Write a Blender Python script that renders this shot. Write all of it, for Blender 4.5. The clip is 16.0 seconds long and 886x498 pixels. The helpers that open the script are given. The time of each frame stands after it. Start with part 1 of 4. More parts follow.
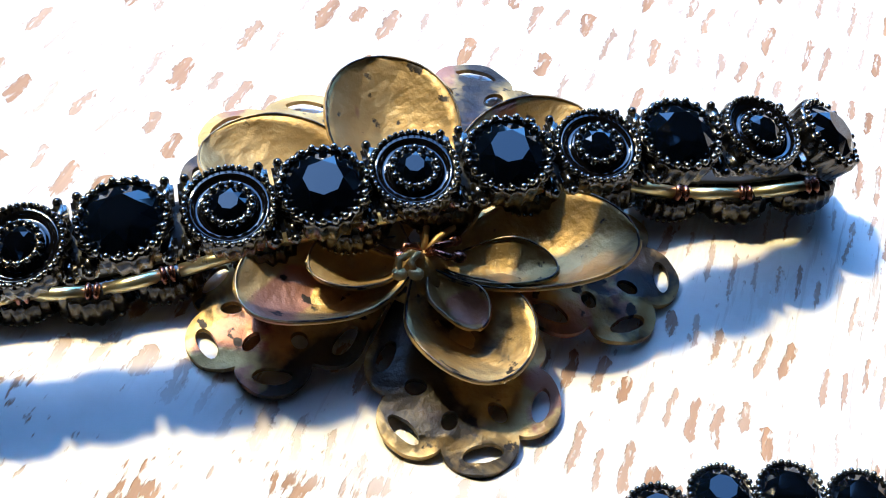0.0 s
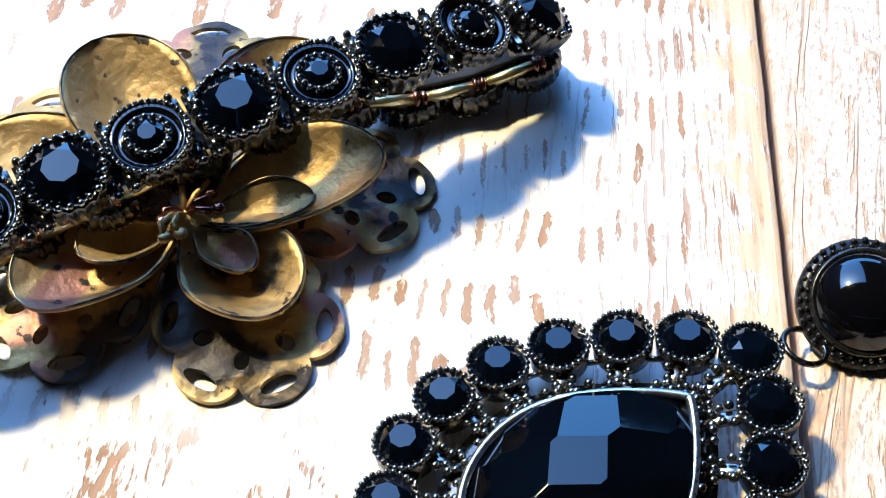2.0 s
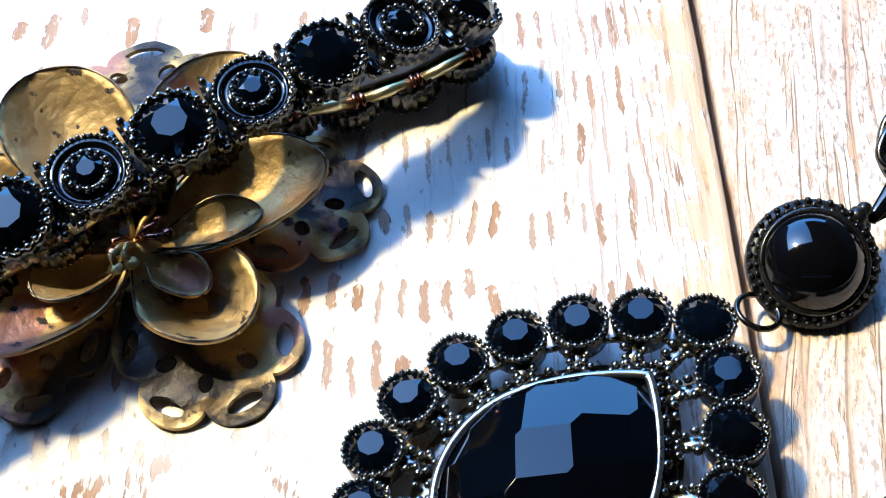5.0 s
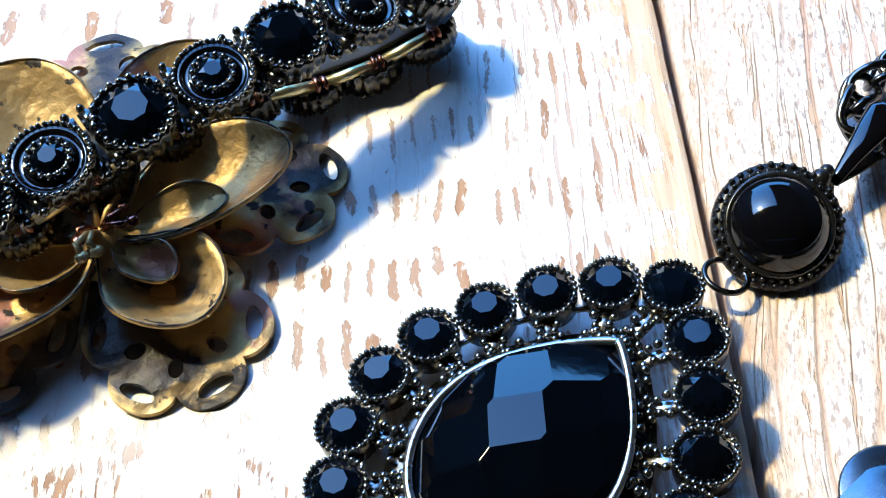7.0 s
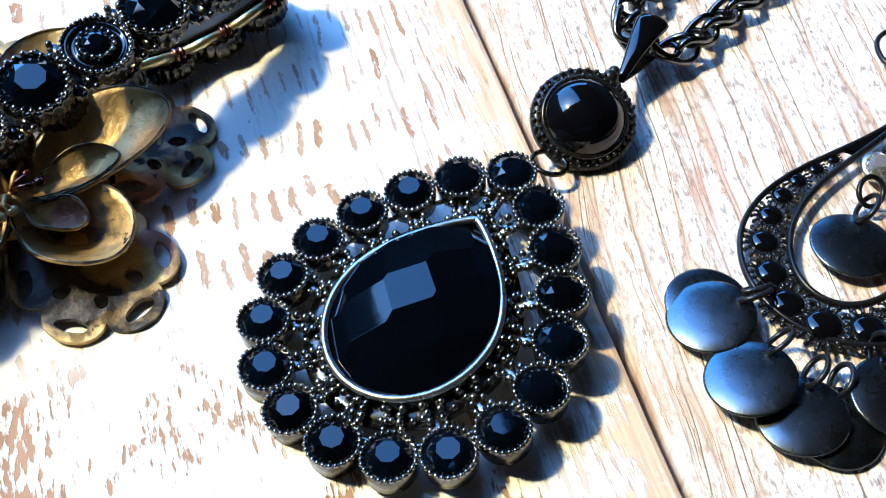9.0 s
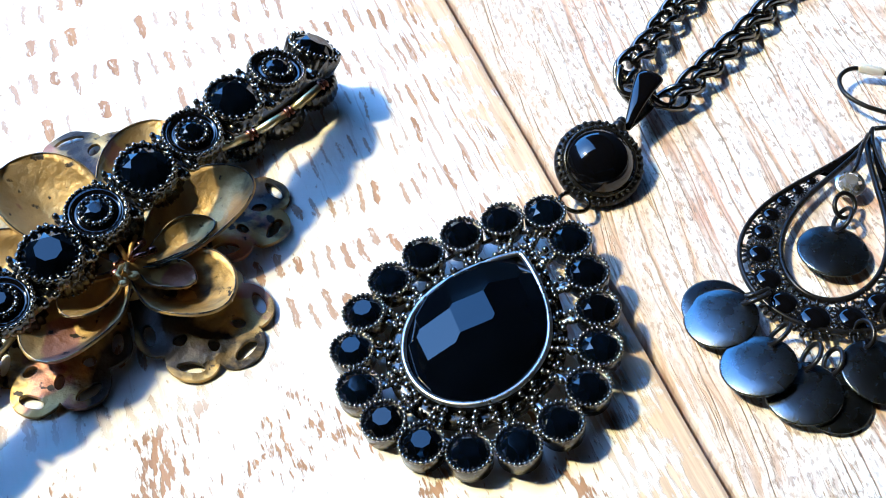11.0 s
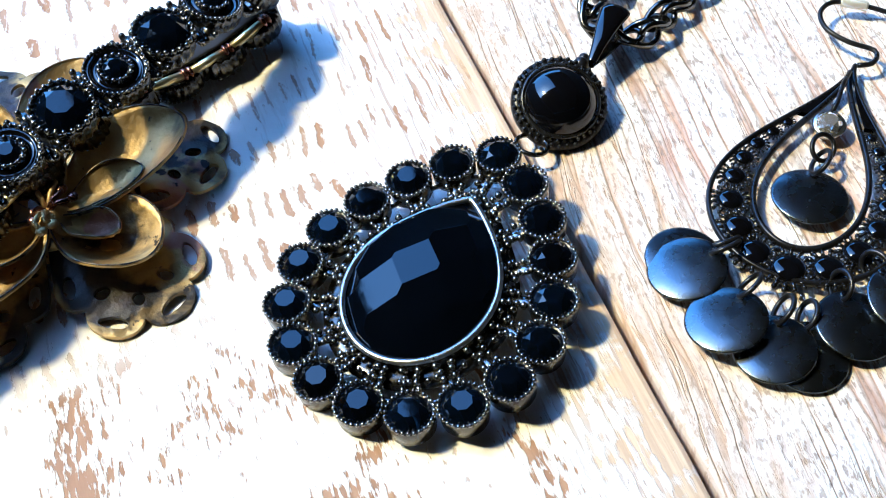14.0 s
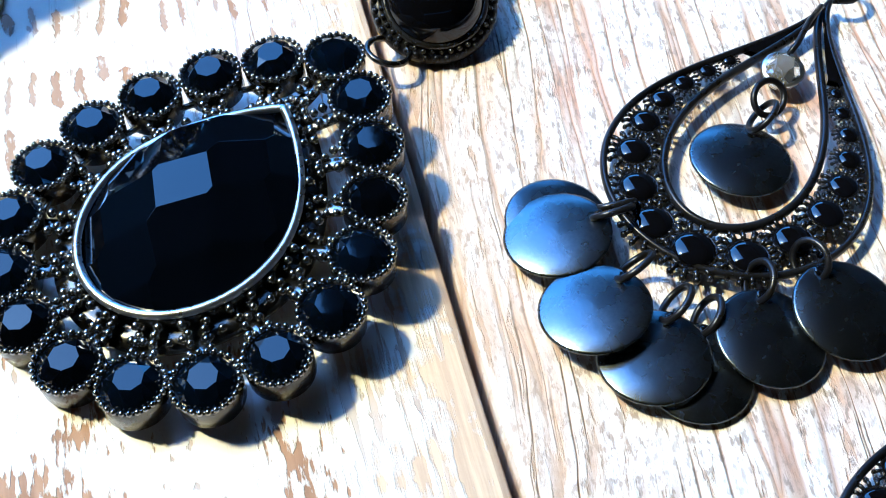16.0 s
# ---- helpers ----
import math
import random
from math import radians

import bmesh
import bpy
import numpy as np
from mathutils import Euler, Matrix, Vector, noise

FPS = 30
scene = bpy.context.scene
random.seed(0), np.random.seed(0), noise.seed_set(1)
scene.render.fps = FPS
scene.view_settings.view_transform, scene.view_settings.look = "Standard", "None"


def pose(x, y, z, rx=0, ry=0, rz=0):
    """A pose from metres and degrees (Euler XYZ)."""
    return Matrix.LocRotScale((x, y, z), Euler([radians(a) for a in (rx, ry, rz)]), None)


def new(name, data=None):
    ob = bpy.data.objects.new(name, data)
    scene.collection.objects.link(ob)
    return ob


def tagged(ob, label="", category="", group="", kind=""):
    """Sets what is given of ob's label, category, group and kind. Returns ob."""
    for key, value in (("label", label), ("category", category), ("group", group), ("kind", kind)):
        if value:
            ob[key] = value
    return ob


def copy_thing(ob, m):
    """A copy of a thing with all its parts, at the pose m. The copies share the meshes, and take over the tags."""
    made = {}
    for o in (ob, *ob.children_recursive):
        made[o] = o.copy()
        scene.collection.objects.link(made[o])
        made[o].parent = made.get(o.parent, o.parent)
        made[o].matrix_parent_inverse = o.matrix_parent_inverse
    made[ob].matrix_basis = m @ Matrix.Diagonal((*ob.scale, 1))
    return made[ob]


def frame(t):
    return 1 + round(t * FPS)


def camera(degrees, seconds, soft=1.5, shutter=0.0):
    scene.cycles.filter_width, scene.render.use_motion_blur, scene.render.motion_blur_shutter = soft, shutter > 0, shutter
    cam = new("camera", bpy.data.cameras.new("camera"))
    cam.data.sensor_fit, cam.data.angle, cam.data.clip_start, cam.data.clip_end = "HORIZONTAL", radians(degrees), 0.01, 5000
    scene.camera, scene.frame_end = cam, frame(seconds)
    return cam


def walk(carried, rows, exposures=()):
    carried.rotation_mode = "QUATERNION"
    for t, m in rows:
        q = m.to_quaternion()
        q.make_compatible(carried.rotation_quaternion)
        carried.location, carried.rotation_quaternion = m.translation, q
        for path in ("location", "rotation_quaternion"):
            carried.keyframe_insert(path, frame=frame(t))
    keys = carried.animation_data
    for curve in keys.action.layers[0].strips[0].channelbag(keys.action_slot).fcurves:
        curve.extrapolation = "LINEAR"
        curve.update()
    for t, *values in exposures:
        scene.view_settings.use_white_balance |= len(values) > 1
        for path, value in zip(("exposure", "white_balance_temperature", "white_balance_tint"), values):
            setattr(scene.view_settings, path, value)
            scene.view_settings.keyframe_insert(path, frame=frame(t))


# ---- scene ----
cam = camera(38.36, 16.0, soft=1.0)
# seconds, place in metres, turn in degrees
ROWS = [
    (0, -0.05003, -0.08286, 0.12297, 41.384, -4.268, 18.826),
    (0.5, -0.05048, -0.08472, 0.12239, 40.932, -3.613, 17.143),
    (1, -0.04726, -0.08826, 0.12311, 40.306, -2.188, 14.275),
    (1.5, -0.04139, -0.09075, 0.12529, 39.524, -1.036, 10.169),
    (2, -0.03366, -0.08623, 0.12925, 38.902, 0.760, 4.981),
    (2.5, -0.02824, -0.08473, 0.13538, 38.257, 2.719, 1.272),
    (3, -0.02753, -0.08355, 0.13570, 37.792, 3.555, 0.111),
    (3.5, -0.02783, -0.08341, 0.13754, 37.578, 3.648, -0.163),
    (4, -0.02848, -0.08320, 0.13695, 37.705, 3.925, -0.166),
    (4.5, -0.02888, -0.08347, 0.13562, 37.322, 3.756, -0.249),
    (4.7, -0.02955, -0.08332, 0.13422, 37.108, 3.720, -0.214),
    (6.8, -0.03059, -0.08520, 0.13006, 37.310, 3.970, -1.423),
    (7, -0.02922, -0.08665, 0.12993, 37.435, 4.071, -2.549),
    (7.5, -0.03171, -0.09118, 0.12915, 37.709, 3.360, -6.107),
    (8, -0.04178, -0.10250, 0.12874, 37.770, 1.863, -9.739),
    (8.5, -0.04414, -0.10963, 0.13382, 38.145, 0.847, -12.982),
    (9, -0.04890, -0.11600, 0.14307, 38.650, 0.323, -15.652),
    (9.2, -0.05017, -0.11980, 0.14919, 39.088, 0.178, -16.758),
    (11.3, -0.06605, -0.13646, 0.16956, 40.735, 2.851, -19.379),
    (11.5, -0.06626, -0.13444, 0.16698, 40.564, 2.809, -19.459),
    (12, -0.06709, -0.13094, 0.16226, 39.840, 3.170, -19.394),
    (12.5, -0.06758, -0.12973, 0.16043, 39.396, 3.530, -19.254),
    (13, -0.06686, -0.12947, 0.15953, 39.372, 3.515, -19.407),
    (13.5, -0.06348, -0.13061, 0.15803, 39.226, 3.295, -19.422),
    (14, -0.05486, -0.13092, 0.15508, 39.079, 2.793, -19.442),
    (14.5, -0.04374, -0.12886, 0.15069, 38.828, 2.113, -19.383),
    (15, -0.03521, -0.12358, 0.14045, 38.209, 1.443, -18.749),
    (15.5, -0.02814, -0.11598, 0.12676, 37.544, 0.554, -17.014),
    (16, -0.02253, -0.11054, 0.11332, 37.682, -0.908, -13.767),
]
walk(cam, [(t, pose(x, y, z, rx, ry, rz)) for t, x, y, z, rx, ry, rz in ROWS],
     exposures=[(0.0, 2.93, 4440, -3), (4.7, 2.93, 4440, -3), (7.5, 2.93, 4220, -5), (9.2, 2.93, 4180, -5), (12.0, 2.87, 4310, -5), (14.0, 2.87, 4180, -5), (16.0, 2.90, 4030, -6)])

CM = 0.01

# ---- light: clear sky and an afternoon sun ----
SUN_EL, SHADOW_AZ = 55.0, -25.0
world = bpy.data.worlds.new("sky")
scene.world = world
world.use_nodes = True
nt = world.node_tree
bg = nt.nodes["Background"]
sky = nt.nodes.new("ShaderNodeTexSky")
sky.sky_type, sky.sun_disc = "NISHITA", False
sky.sun_elevation = radians(SUN_EL)
sky.sun_rotation = radians(90 - (SHADOW_AZ + 180))
sky.ozone_density = 6.0
nt.links.new(sky.outputs[0], bg.inputs[0])
bg.inputs[1].default_value = 0.15
sun = new("sun", bpy.data.lights.new("sun", "SUN"))
sun.data.energy, sun.data.angle, sun.data.color = 1.0, radians(4.0), (1.0, 0.61, 0.205)
away = Vector((math.cos(radians(SHADOW_AZ)), math.sin(radians(SHADOW_AZ)), -math.tan(radians(SUN_EL))))
sun.matrix_basis = Matrix.Translation((-0.5, 0.4, 0.8)) @ away.to_track_quat("-Z", "Y").to_matrix().to_4x4()


# ---- materials ----
class Nodes:
    """Short hand for building a node material."""

    def __init__(self, name):
        self.mat = bpy.data.materials.new(name)
        self.mat.use_nodes = True
        self.tree = self.mat.node_tree
        self.bsdf = self.tree.nodes["Principled BSDF"]
        self.coord = self.tree.nodes.new("ShaderNodeTexCoord").outputs["Object"]

    def link(self, a, b):
        if isinstance(a, (int, float)):
            b.default_value = a
        elif isinstance(a, tuple):
            b.default_value = (*a, 1) if len(b.default_value) == 4 and len(a) == 3 else a
        else:
            self.tree.links.new(a, b)

    def set(self, **values):
        for key, value in values.items():
            self.link(value, self.bsdf.inputs[key.replace("_", " ")])
        return self

    def math(self, op, a, b=0.0, c=0.0, clamp=False):
        n = self.tree.nodes.new("ShaderNodeMath")
        n.operation, n.use_clamp = op, clamp
        for v, s in zip((a, b, c), n.inputs):
            self.link(v, s)
        return n.outputs[0]

    def mapped(self, scale, coord=None, offset=(0, 0, 0)):
        n = self.tree.nodes.new("ShaderNodeMapping")
        self.link(coord or self.coord, n.inputs["Vector"])
        n.inputs["Scale"].default_value = scale
        n.inputs["Location"].default_value = offset
        return n.outputs[0]

    def noise(self, scale, detail=3.0, coord=None, rough=0.5, distortion=0.0):
        n = self.tree.nodes.new("ShaderNodeTexNoise")
        self.link(coord or self.coord, n.inputs["Vector"])
        n.inputs["Scale"].default_value, n.inputs["Detail"].default_value = scale, detail
        n.inputs["Roughness"].default_value, n.inputs["Distortion"].default_value = rough, distortion
        return n.outputs["Fac"]

    def ramp(self, fac, *stops):
        n = self.tree.nodes.new("ShaderNodeValToRGB")
        self.link(fac, n.inputs[0])
        e = n.color_ramp.elements
        while len(e) < len(stops):
            e.new(0.5)
        for el, (p, col) in zip(e, stops):
            el.position = p
            el.color = (*col, 1) if isinstance(col, tuple) else (col, col, col, 1)
        return n.outputs[0]

    def mix(self, fac, a, b):
        n = self.tree.nodes.new("ShaderNodeMix")
        n.data_type = "RGBA"
        for v, s in zip((fac, a, b), (n.inputs[0], n.inputs[6], n.inputs[7])):
            self.link(v, s)
        return n.outputs[2]

    def bump(self, height, distance, strength=1.0):
        n = self.tree.nodes.new("ShaderNodeBump")
        self.link(height, n.inputs["Height"])
        n.inputs["Distance"].default_value, n.inputs["Strength"].default_value = distance, strength
        self.link(n.outputs[0], self.bsdf.inputs["Normal"])
        return self

    def random(self):
        return self.tree.nodes.new("ShaderNodeObjectInfo").outputs["Random"]


def metal(name, dark, light, rough=0.25, grain=900, bump=0.00004, metallic=1.0):
    m = Nodes(name)
    n1, n2 = m.noise(grain, 3), m.noise(grain * 0.18, 3)
    m.set(Base_Color=m.mix(m.ramp(n2, (0.35, 0.0), (0.65, 1.0)), dark, light), Metallic=metallic,
          Roughness=m.math("MULTIPLY_ADD", n1, 0.25, rough - 0.1))
    return m.bump(n1, bump, 0.6).mat


gunmetal = metal("gunmetal", (0.05, 0.048, 0.046), (0.13, 0.124, 0.115), 0.22)
black_metal = metal("black_metal", (0.008, 0.008, 0.01), (0.022, 0.022, 0.026), 0.28, metallic=0.6)
# paler copy of gunmetal on beads and tabs, so they glint more
bright_gun = metal("bright_gunmetal", (0.15, 0.145, 0.135), (0.34, 0.33, 0.31), 0.2)
steel = metal("bezel_steel", (0.45, 0.45, 0.46), (0.68, 0.68, 0.68), 0.28)
tube_brass = metal("pale_brass", (0.55, 0.47, 0.22), (0.75, 0.66, 0.36), 0.3, 500)
chain_metal = metal("chain_gunmetal", (0.05, 0.05, 0.052), (0.17, 0.168, 0.165), 0.2)
elastic_mat = metal("black_elastic", (0.006, 0.006, 0.007), (0.016, 0.016, 0.018), 0.65, 400, 0.0001, 0.0)
dark_lace = metal("dark_lace", (0.012, 0.012, 0.015), (0.05, 0.05, 0.055), 0.24, metallic=0.8)
fringe_metal = metal("dark_fringe", (0.03, 0.03, 0.032), (0.09, 0.088, 0.085), 0.26, metallic=0.9)
copper = metal("dark_copper", (0.16, 0.07, 0.05), (0.33, 0.16, 0.11), 0.25)


def black_glass(name="black_glass", level=0.42):
    m = Nodes(name)
    n = m.noise(1500, 2)
    m.set(Base_Color=m.mix(m.random(), (0.0006, 0.0008, 0.0016), (0.001, 0.0022, 0.006)), Roughness=m.math("MULTIPLY_ADD", n, 0.06, 0.01),
          IOR=1.5, Specular_IOR_Level=level)
    return m.bump(m.noise(300, 2), 0.00002, 0.25).mat


def enamel(name="black_enamel", rough=0.03):
    m = Nodes(name)
    m.set(Base_Color=(0.002, 0.002, 0.003), Roughness=m.math("MULTIPLY_ADD", m.noise(1200, 3), 0.05, rough), IOR=1.5)
    return m.bump(m.noise(500, 3), 0.00003, 0.3).mat


def disc_metal():
    m = Nodes("satin_black_disc")
    n = m.noise(2500, 3)
    m.set(Base_Color=m.mix(n, (0.10, 0.114, 0.13), (0.165, 0.182, 0.20)), Metallic=1.0, Roughness=m.math("MULTIPLY_ADD", m.noise(350, 3), 0.10, 0.22))
    return m.bump(n, 0.000015, 0.5).mat


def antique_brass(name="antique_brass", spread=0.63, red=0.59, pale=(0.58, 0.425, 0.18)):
    """Matte old brass; spread is where black tarnishing begins, on leaves also painted shade."""
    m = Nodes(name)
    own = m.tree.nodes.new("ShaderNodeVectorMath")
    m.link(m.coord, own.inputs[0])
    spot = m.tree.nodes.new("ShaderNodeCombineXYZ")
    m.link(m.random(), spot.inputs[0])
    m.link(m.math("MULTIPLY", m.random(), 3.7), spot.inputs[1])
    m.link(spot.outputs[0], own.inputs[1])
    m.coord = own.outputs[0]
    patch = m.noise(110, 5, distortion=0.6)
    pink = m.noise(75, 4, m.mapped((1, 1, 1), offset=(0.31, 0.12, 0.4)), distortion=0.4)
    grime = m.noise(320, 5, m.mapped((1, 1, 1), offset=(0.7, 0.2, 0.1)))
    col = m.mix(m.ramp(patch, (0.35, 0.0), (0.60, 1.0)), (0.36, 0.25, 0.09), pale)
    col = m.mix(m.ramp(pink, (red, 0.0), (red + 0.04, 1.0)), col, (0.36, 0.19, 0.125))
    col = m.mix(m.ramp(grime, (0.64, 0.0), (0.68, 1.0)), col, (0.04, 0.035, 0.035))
    tarnish_shade = m.noise(60, 5, m.mapped((1, 1, 1), offset=(0.15, 0.9, 0.3)), distortion=0.5)
    col = m.mix(m.ramp(tarnish_shade, (spread, 0.0), (spread + 0.07, 0.95)), col, (0.028, 0.03, 0.038))
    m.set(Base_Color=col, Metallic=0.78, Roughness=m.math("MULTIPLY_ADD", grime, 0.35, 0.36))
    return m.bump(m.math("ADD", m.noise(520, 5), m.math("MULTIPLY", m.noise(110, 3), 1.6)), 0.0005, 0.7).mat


def dark_tarnish():
    m = Nodes("tarnished_edge")
    n = m.noise(300, 4)
    m.set(Base_Color=m.mix(m.ramp(n, (0.42, 0.0), (0.6, 1.0)), (0.03, 0.03, 0.035), (0.40, 0.31, 0.17)), Metallic=0.6, Roughness=0.38)
    return m.bump(n, 0.0002, 0.6).mat


def crystal_glass():
    m = Nodes("clear_crystal")
    m.set(Base_Color=(0.86, 0.87, 0.9), Roughness=0.03, Metallic=0.85, IOR=1.75)
    return m.mat


def rubber():
    m = Nodes("frosted_rubber")
    m.set(Base_Color=(0.75, 0.75, 0.72), Roughness=m.math("MULTIPLY_ADD", m.noise(900), 0.2, 0.35), Transmission_Weight=0.35)
    return m.mat


def bare_wood(m, along):
    """Colour of the timber that shows where the paint has gone."""
    grain = m.noise(1.0, 5, m.mapped(along), 0.6, 0.3)
    tint = m.noise(45, 3)
    col = m.mix(m.ramp(grain, (0.35, 0.0), (0.68, 1.0)), (0.23, 0.125, 0.06), (0.46, 0.285, 0.155))
    return m.mix(m.ramp(tint, (0.4, 0.0), (0.7, 1.0)), col, (0.33, 0.20, 0.125)), grain


def painted_sawn():
    """White paint over a band-sawn board: it has worn off in rows of short dashes along the grain."""
    m = Nodes("worn_white_paint_sawn")
    sep = m.tree.nodes.new("ShaderNodeSeparateXYZ")
    m.link(m.coord, sep.inputs[0])
    x, y = sep.outputs[0], sep.outputs[1]
    ax = m.math("MULTIPLY", m.math("MINIMUM", x, 0.0), -100.0)            # cm from the board's edge
    wob = m.math("SUBTRACT", m.noise(70, 3), 0.5)
    wob2 = m.math("SUBTRACT", m.noise(500, 3), 0.5)
    slow = m.math("SUBTRACT", m.noise(16, 2), 0.5)
    u = m.math("ADD", m.math("DIVIDE", m.math("LOGARITHM", m.math("ADD", ax, 3.0), math.e), 0.06), ax)
    u = m.math("ADD", u, m.math("ADD", m.math("MULTIPLY", wob, 1.3), m.math("MULTIPLY", wob2, 0.12)))
    r = m.math("DIVIDE", m.math("MULTIPLY_ADD", y, 100.0, -1.3), 1.22)
    r = m.math("ADD", r, m.math("ADD", m.math("MULTIPLY", slow, 0.9), m.math("MULTIPLY", wob2, 0.10)))
    r = m.math("ADD", r, m.math("MULTIPLY", ax, -0.055))
    cell = m.tree.nodes.new("ShaderNodeCombineXYZ")
    m.link(m.math("FLOOR", u), cell.inputs[0])
    m.link(m.math("FLOOR", r), cell.inputs[1])
    white = m.tree.nodes.new("ShaderNodeTexWhiteNoise")
    white.noise_dimensions = "2D"
    m.link(cell.outputs[0], white.inputs["Vector"])
    rnd = m.tree.nodes.new("ShaderNodeSeparateXYZ")
    m.link(white.outputs["Color"], rnd.inputs[0])
    fu = m.math("ABSOLUTE", m.math("SUBTRACT", m.math("FRACT", u), 0.5))
    near = m.ramp(m.math("DIVIDE", ax, 4.0), (0.2, 1.0), (0.8, 0.0))
    half_w = m.math("MULTIPLY", m.math("MULTIPLY_ADD", m.math("POWER", rnd.outputs[0], 2.0), 0.22, 0.11), m.math("MULTIPLY_ADD", near, -0.25, 1.0))
    length = m.math("ADD", m.math("MULTIPLY_ADD", rnd.outputs[1], 0.36, 0.38), m.math("MULTIPLY", near, 0.18))
    along = m.math("DIVIDE", m.math("SUBTRACT", m.math("MULTIPLY_ADD", rnd.outputs[2], 0.30, 0.69), m.math("FRACT", r)), length)
    # uneven strokes, blunt at both ends
    taper = m.math("MULTIPLY", m.math("MULTIPLY", along, 8.0, clamp=True), m.math("MULTIPLY", m.math("SUBTRACT", 1.0, along), 5.0, clamp=True))
    taper = m.math("MULTIPLY", taper, m.math("MULTIPLY_ADD", m.noise(260, 2, m.mapped((1.0, 0.8, 1), offset=(0.3, 0.6, 0))), 1.1, 0.34))
    ragged = m.math("ADD", m.math("MULTIPLY_ADD", m.noise(700, 3, m.mapped((1.3, 0.5, 1))), 0.28, -0.14), m.math("MULTIPLY_ADD", m.noise(2400, 4, m.mapped((1.2, 0.5, 1)), 0.6), 0.44, -0.22))
    inside = m.math("ADD", m.math("SUBTRACT", m.math("MULTIPLY", half_w, taper), fu), m.math("MULTIPLY", ragged, m.math("MULTIPLY", taper, 1.0)))
    dash = m.math("MULTIPLY", m.math("MULTIPLY", inside, 16.0, clamp=True), m.math("GREATER_THAN", rnd.outputs[2], 0.09), clamp=True)
    dash = m.math("MULTIPLY", dash, m.math("MULTIPLY_ADD", rnd.outputs[0], 0.55, 0.5))
    dash = m.math("MULTIPLY", dash, m.ramp(m.noise(900, 4, m.mapped((1.6, 0.4, 1))), (0.34, 0.25), (0.44, 1.0)))
    scratch = m.noise(1.0, 4, m.mapped((820, 62, 1)), 0.6)
    scratch = m.math("MULTIPLY", m.ramp(scratch, (0.56, 0.0), (0.61, 1.0)), m.math("MULTIPLY_ADD", near, 0.85, 0.15))
    dash = m.math("MAXIMUM", dash, scratch)
    # calmer stretch towards the camera, with large rubbed patches instead of rows
    calm = m.ramp(m.math("ADD", m.math("MULTIPLY_ADD", y, 12.0, 0.62), m.math("MULTIPLY", slow, 0.5)), (0.38, 0.0), (0.55, 1.0))
    dash = m.math("MULTIPLY", dash, m.math("MAXIMUM", calm, m.math("MULTIPLY", near, 0.7)))
    rub = m.noise(60, 6, m.mapped((1.0, 0.75, 1)), 0.6, 0.2)
    fine = m.noise(800, 4, m.mapped((1.6, 0.35, 1)))
    patch = m.ramp(m.math("ADD", rub, m.math("MULTIPLY", m.math("SUBTRACT", fine, 0.5), 0.5)), (0.57, 0.0), (0.61, 1.0))
    patch = m.math("MULTIPLY", patch, m.math("SUBTRACT", 1.0, m.math("MULTIPLY", calm, 0.9)))
    # bare strip with a scalloped border along the edge
    rows = m.math("ABSOLUTE", m.math("SUBTRACT", m.math("FRACT", r), 0.5))
    combed = m.math("MULTIPLY_ADD", m.noise(1.0, 4, m.mapped((900, 45, 1)), 0.6), 2.6, -1.3)
    border = m.math("ADD", m.math("ADD", 0.6, combed), m.math("ADD", m.math("MULTIPLY", m.math("SUBTRACT", 0.5, rows), 1.3), m.math("MULTIPLY", wob, 1.3)))
    edge = m.math("MULTIPLY", m.math("SUBTRACT", m.math("ADD", border, m.math("MULTIPLY", wob2, 1.6)), ax), 2.0, clamp=True)
    bare = m.math("MAXIMUM", m.math("MAXIMUM", dash, patch), m.math("MULTIPLY", edge, 0.85), clamp=True)
    specks = m.ramp(m.noise(600, 4, m.mapped((1.4, 0.5, 1))), (0.65, 0.0), (0.70, 1.0))
    bare = m.math("MAXIMUM", bare, m.math("MULTIPLY", specks, 0.6))
    wood, grain = bare_wood(m, (420, 36, 200))
    stripe = m.ramp(m.noise(1.0, 5, m.mapped((700, 30, 1)), 0.65), (0.42, 0.0), (0.58, 1.0))
    wood = m.mix(m.math("MULTIPLY", edge, 0.85), wood, m.mix(stripe, (0.50, 0.34, 0.18), (0.70, 0.53, 0.31)))
    paint = m.mix(m.ramp(m.noise(130, 4), (0.35, 0.0), (0.7, 1.0)), (0.80, 0.785, 0.76), (0.72, 0.69, 0.65))
    m.set(Base_Color=m.mix(bare, paint, wood), Roughness=m.math("MULTIPLY_ADD", bare, 0.2, 0.5))
    height = m.math("ADD", m.math("MULTIPLY", m.math("SUBTRACT", 1.0, bare), 1.0), m.math("MULTIPLY_ADD", grain, 0.35, m.math("MULTIPLY", m.noise(350, 4), 0.6)))
    return m.bump(height, 0.0002, 0.7).mat


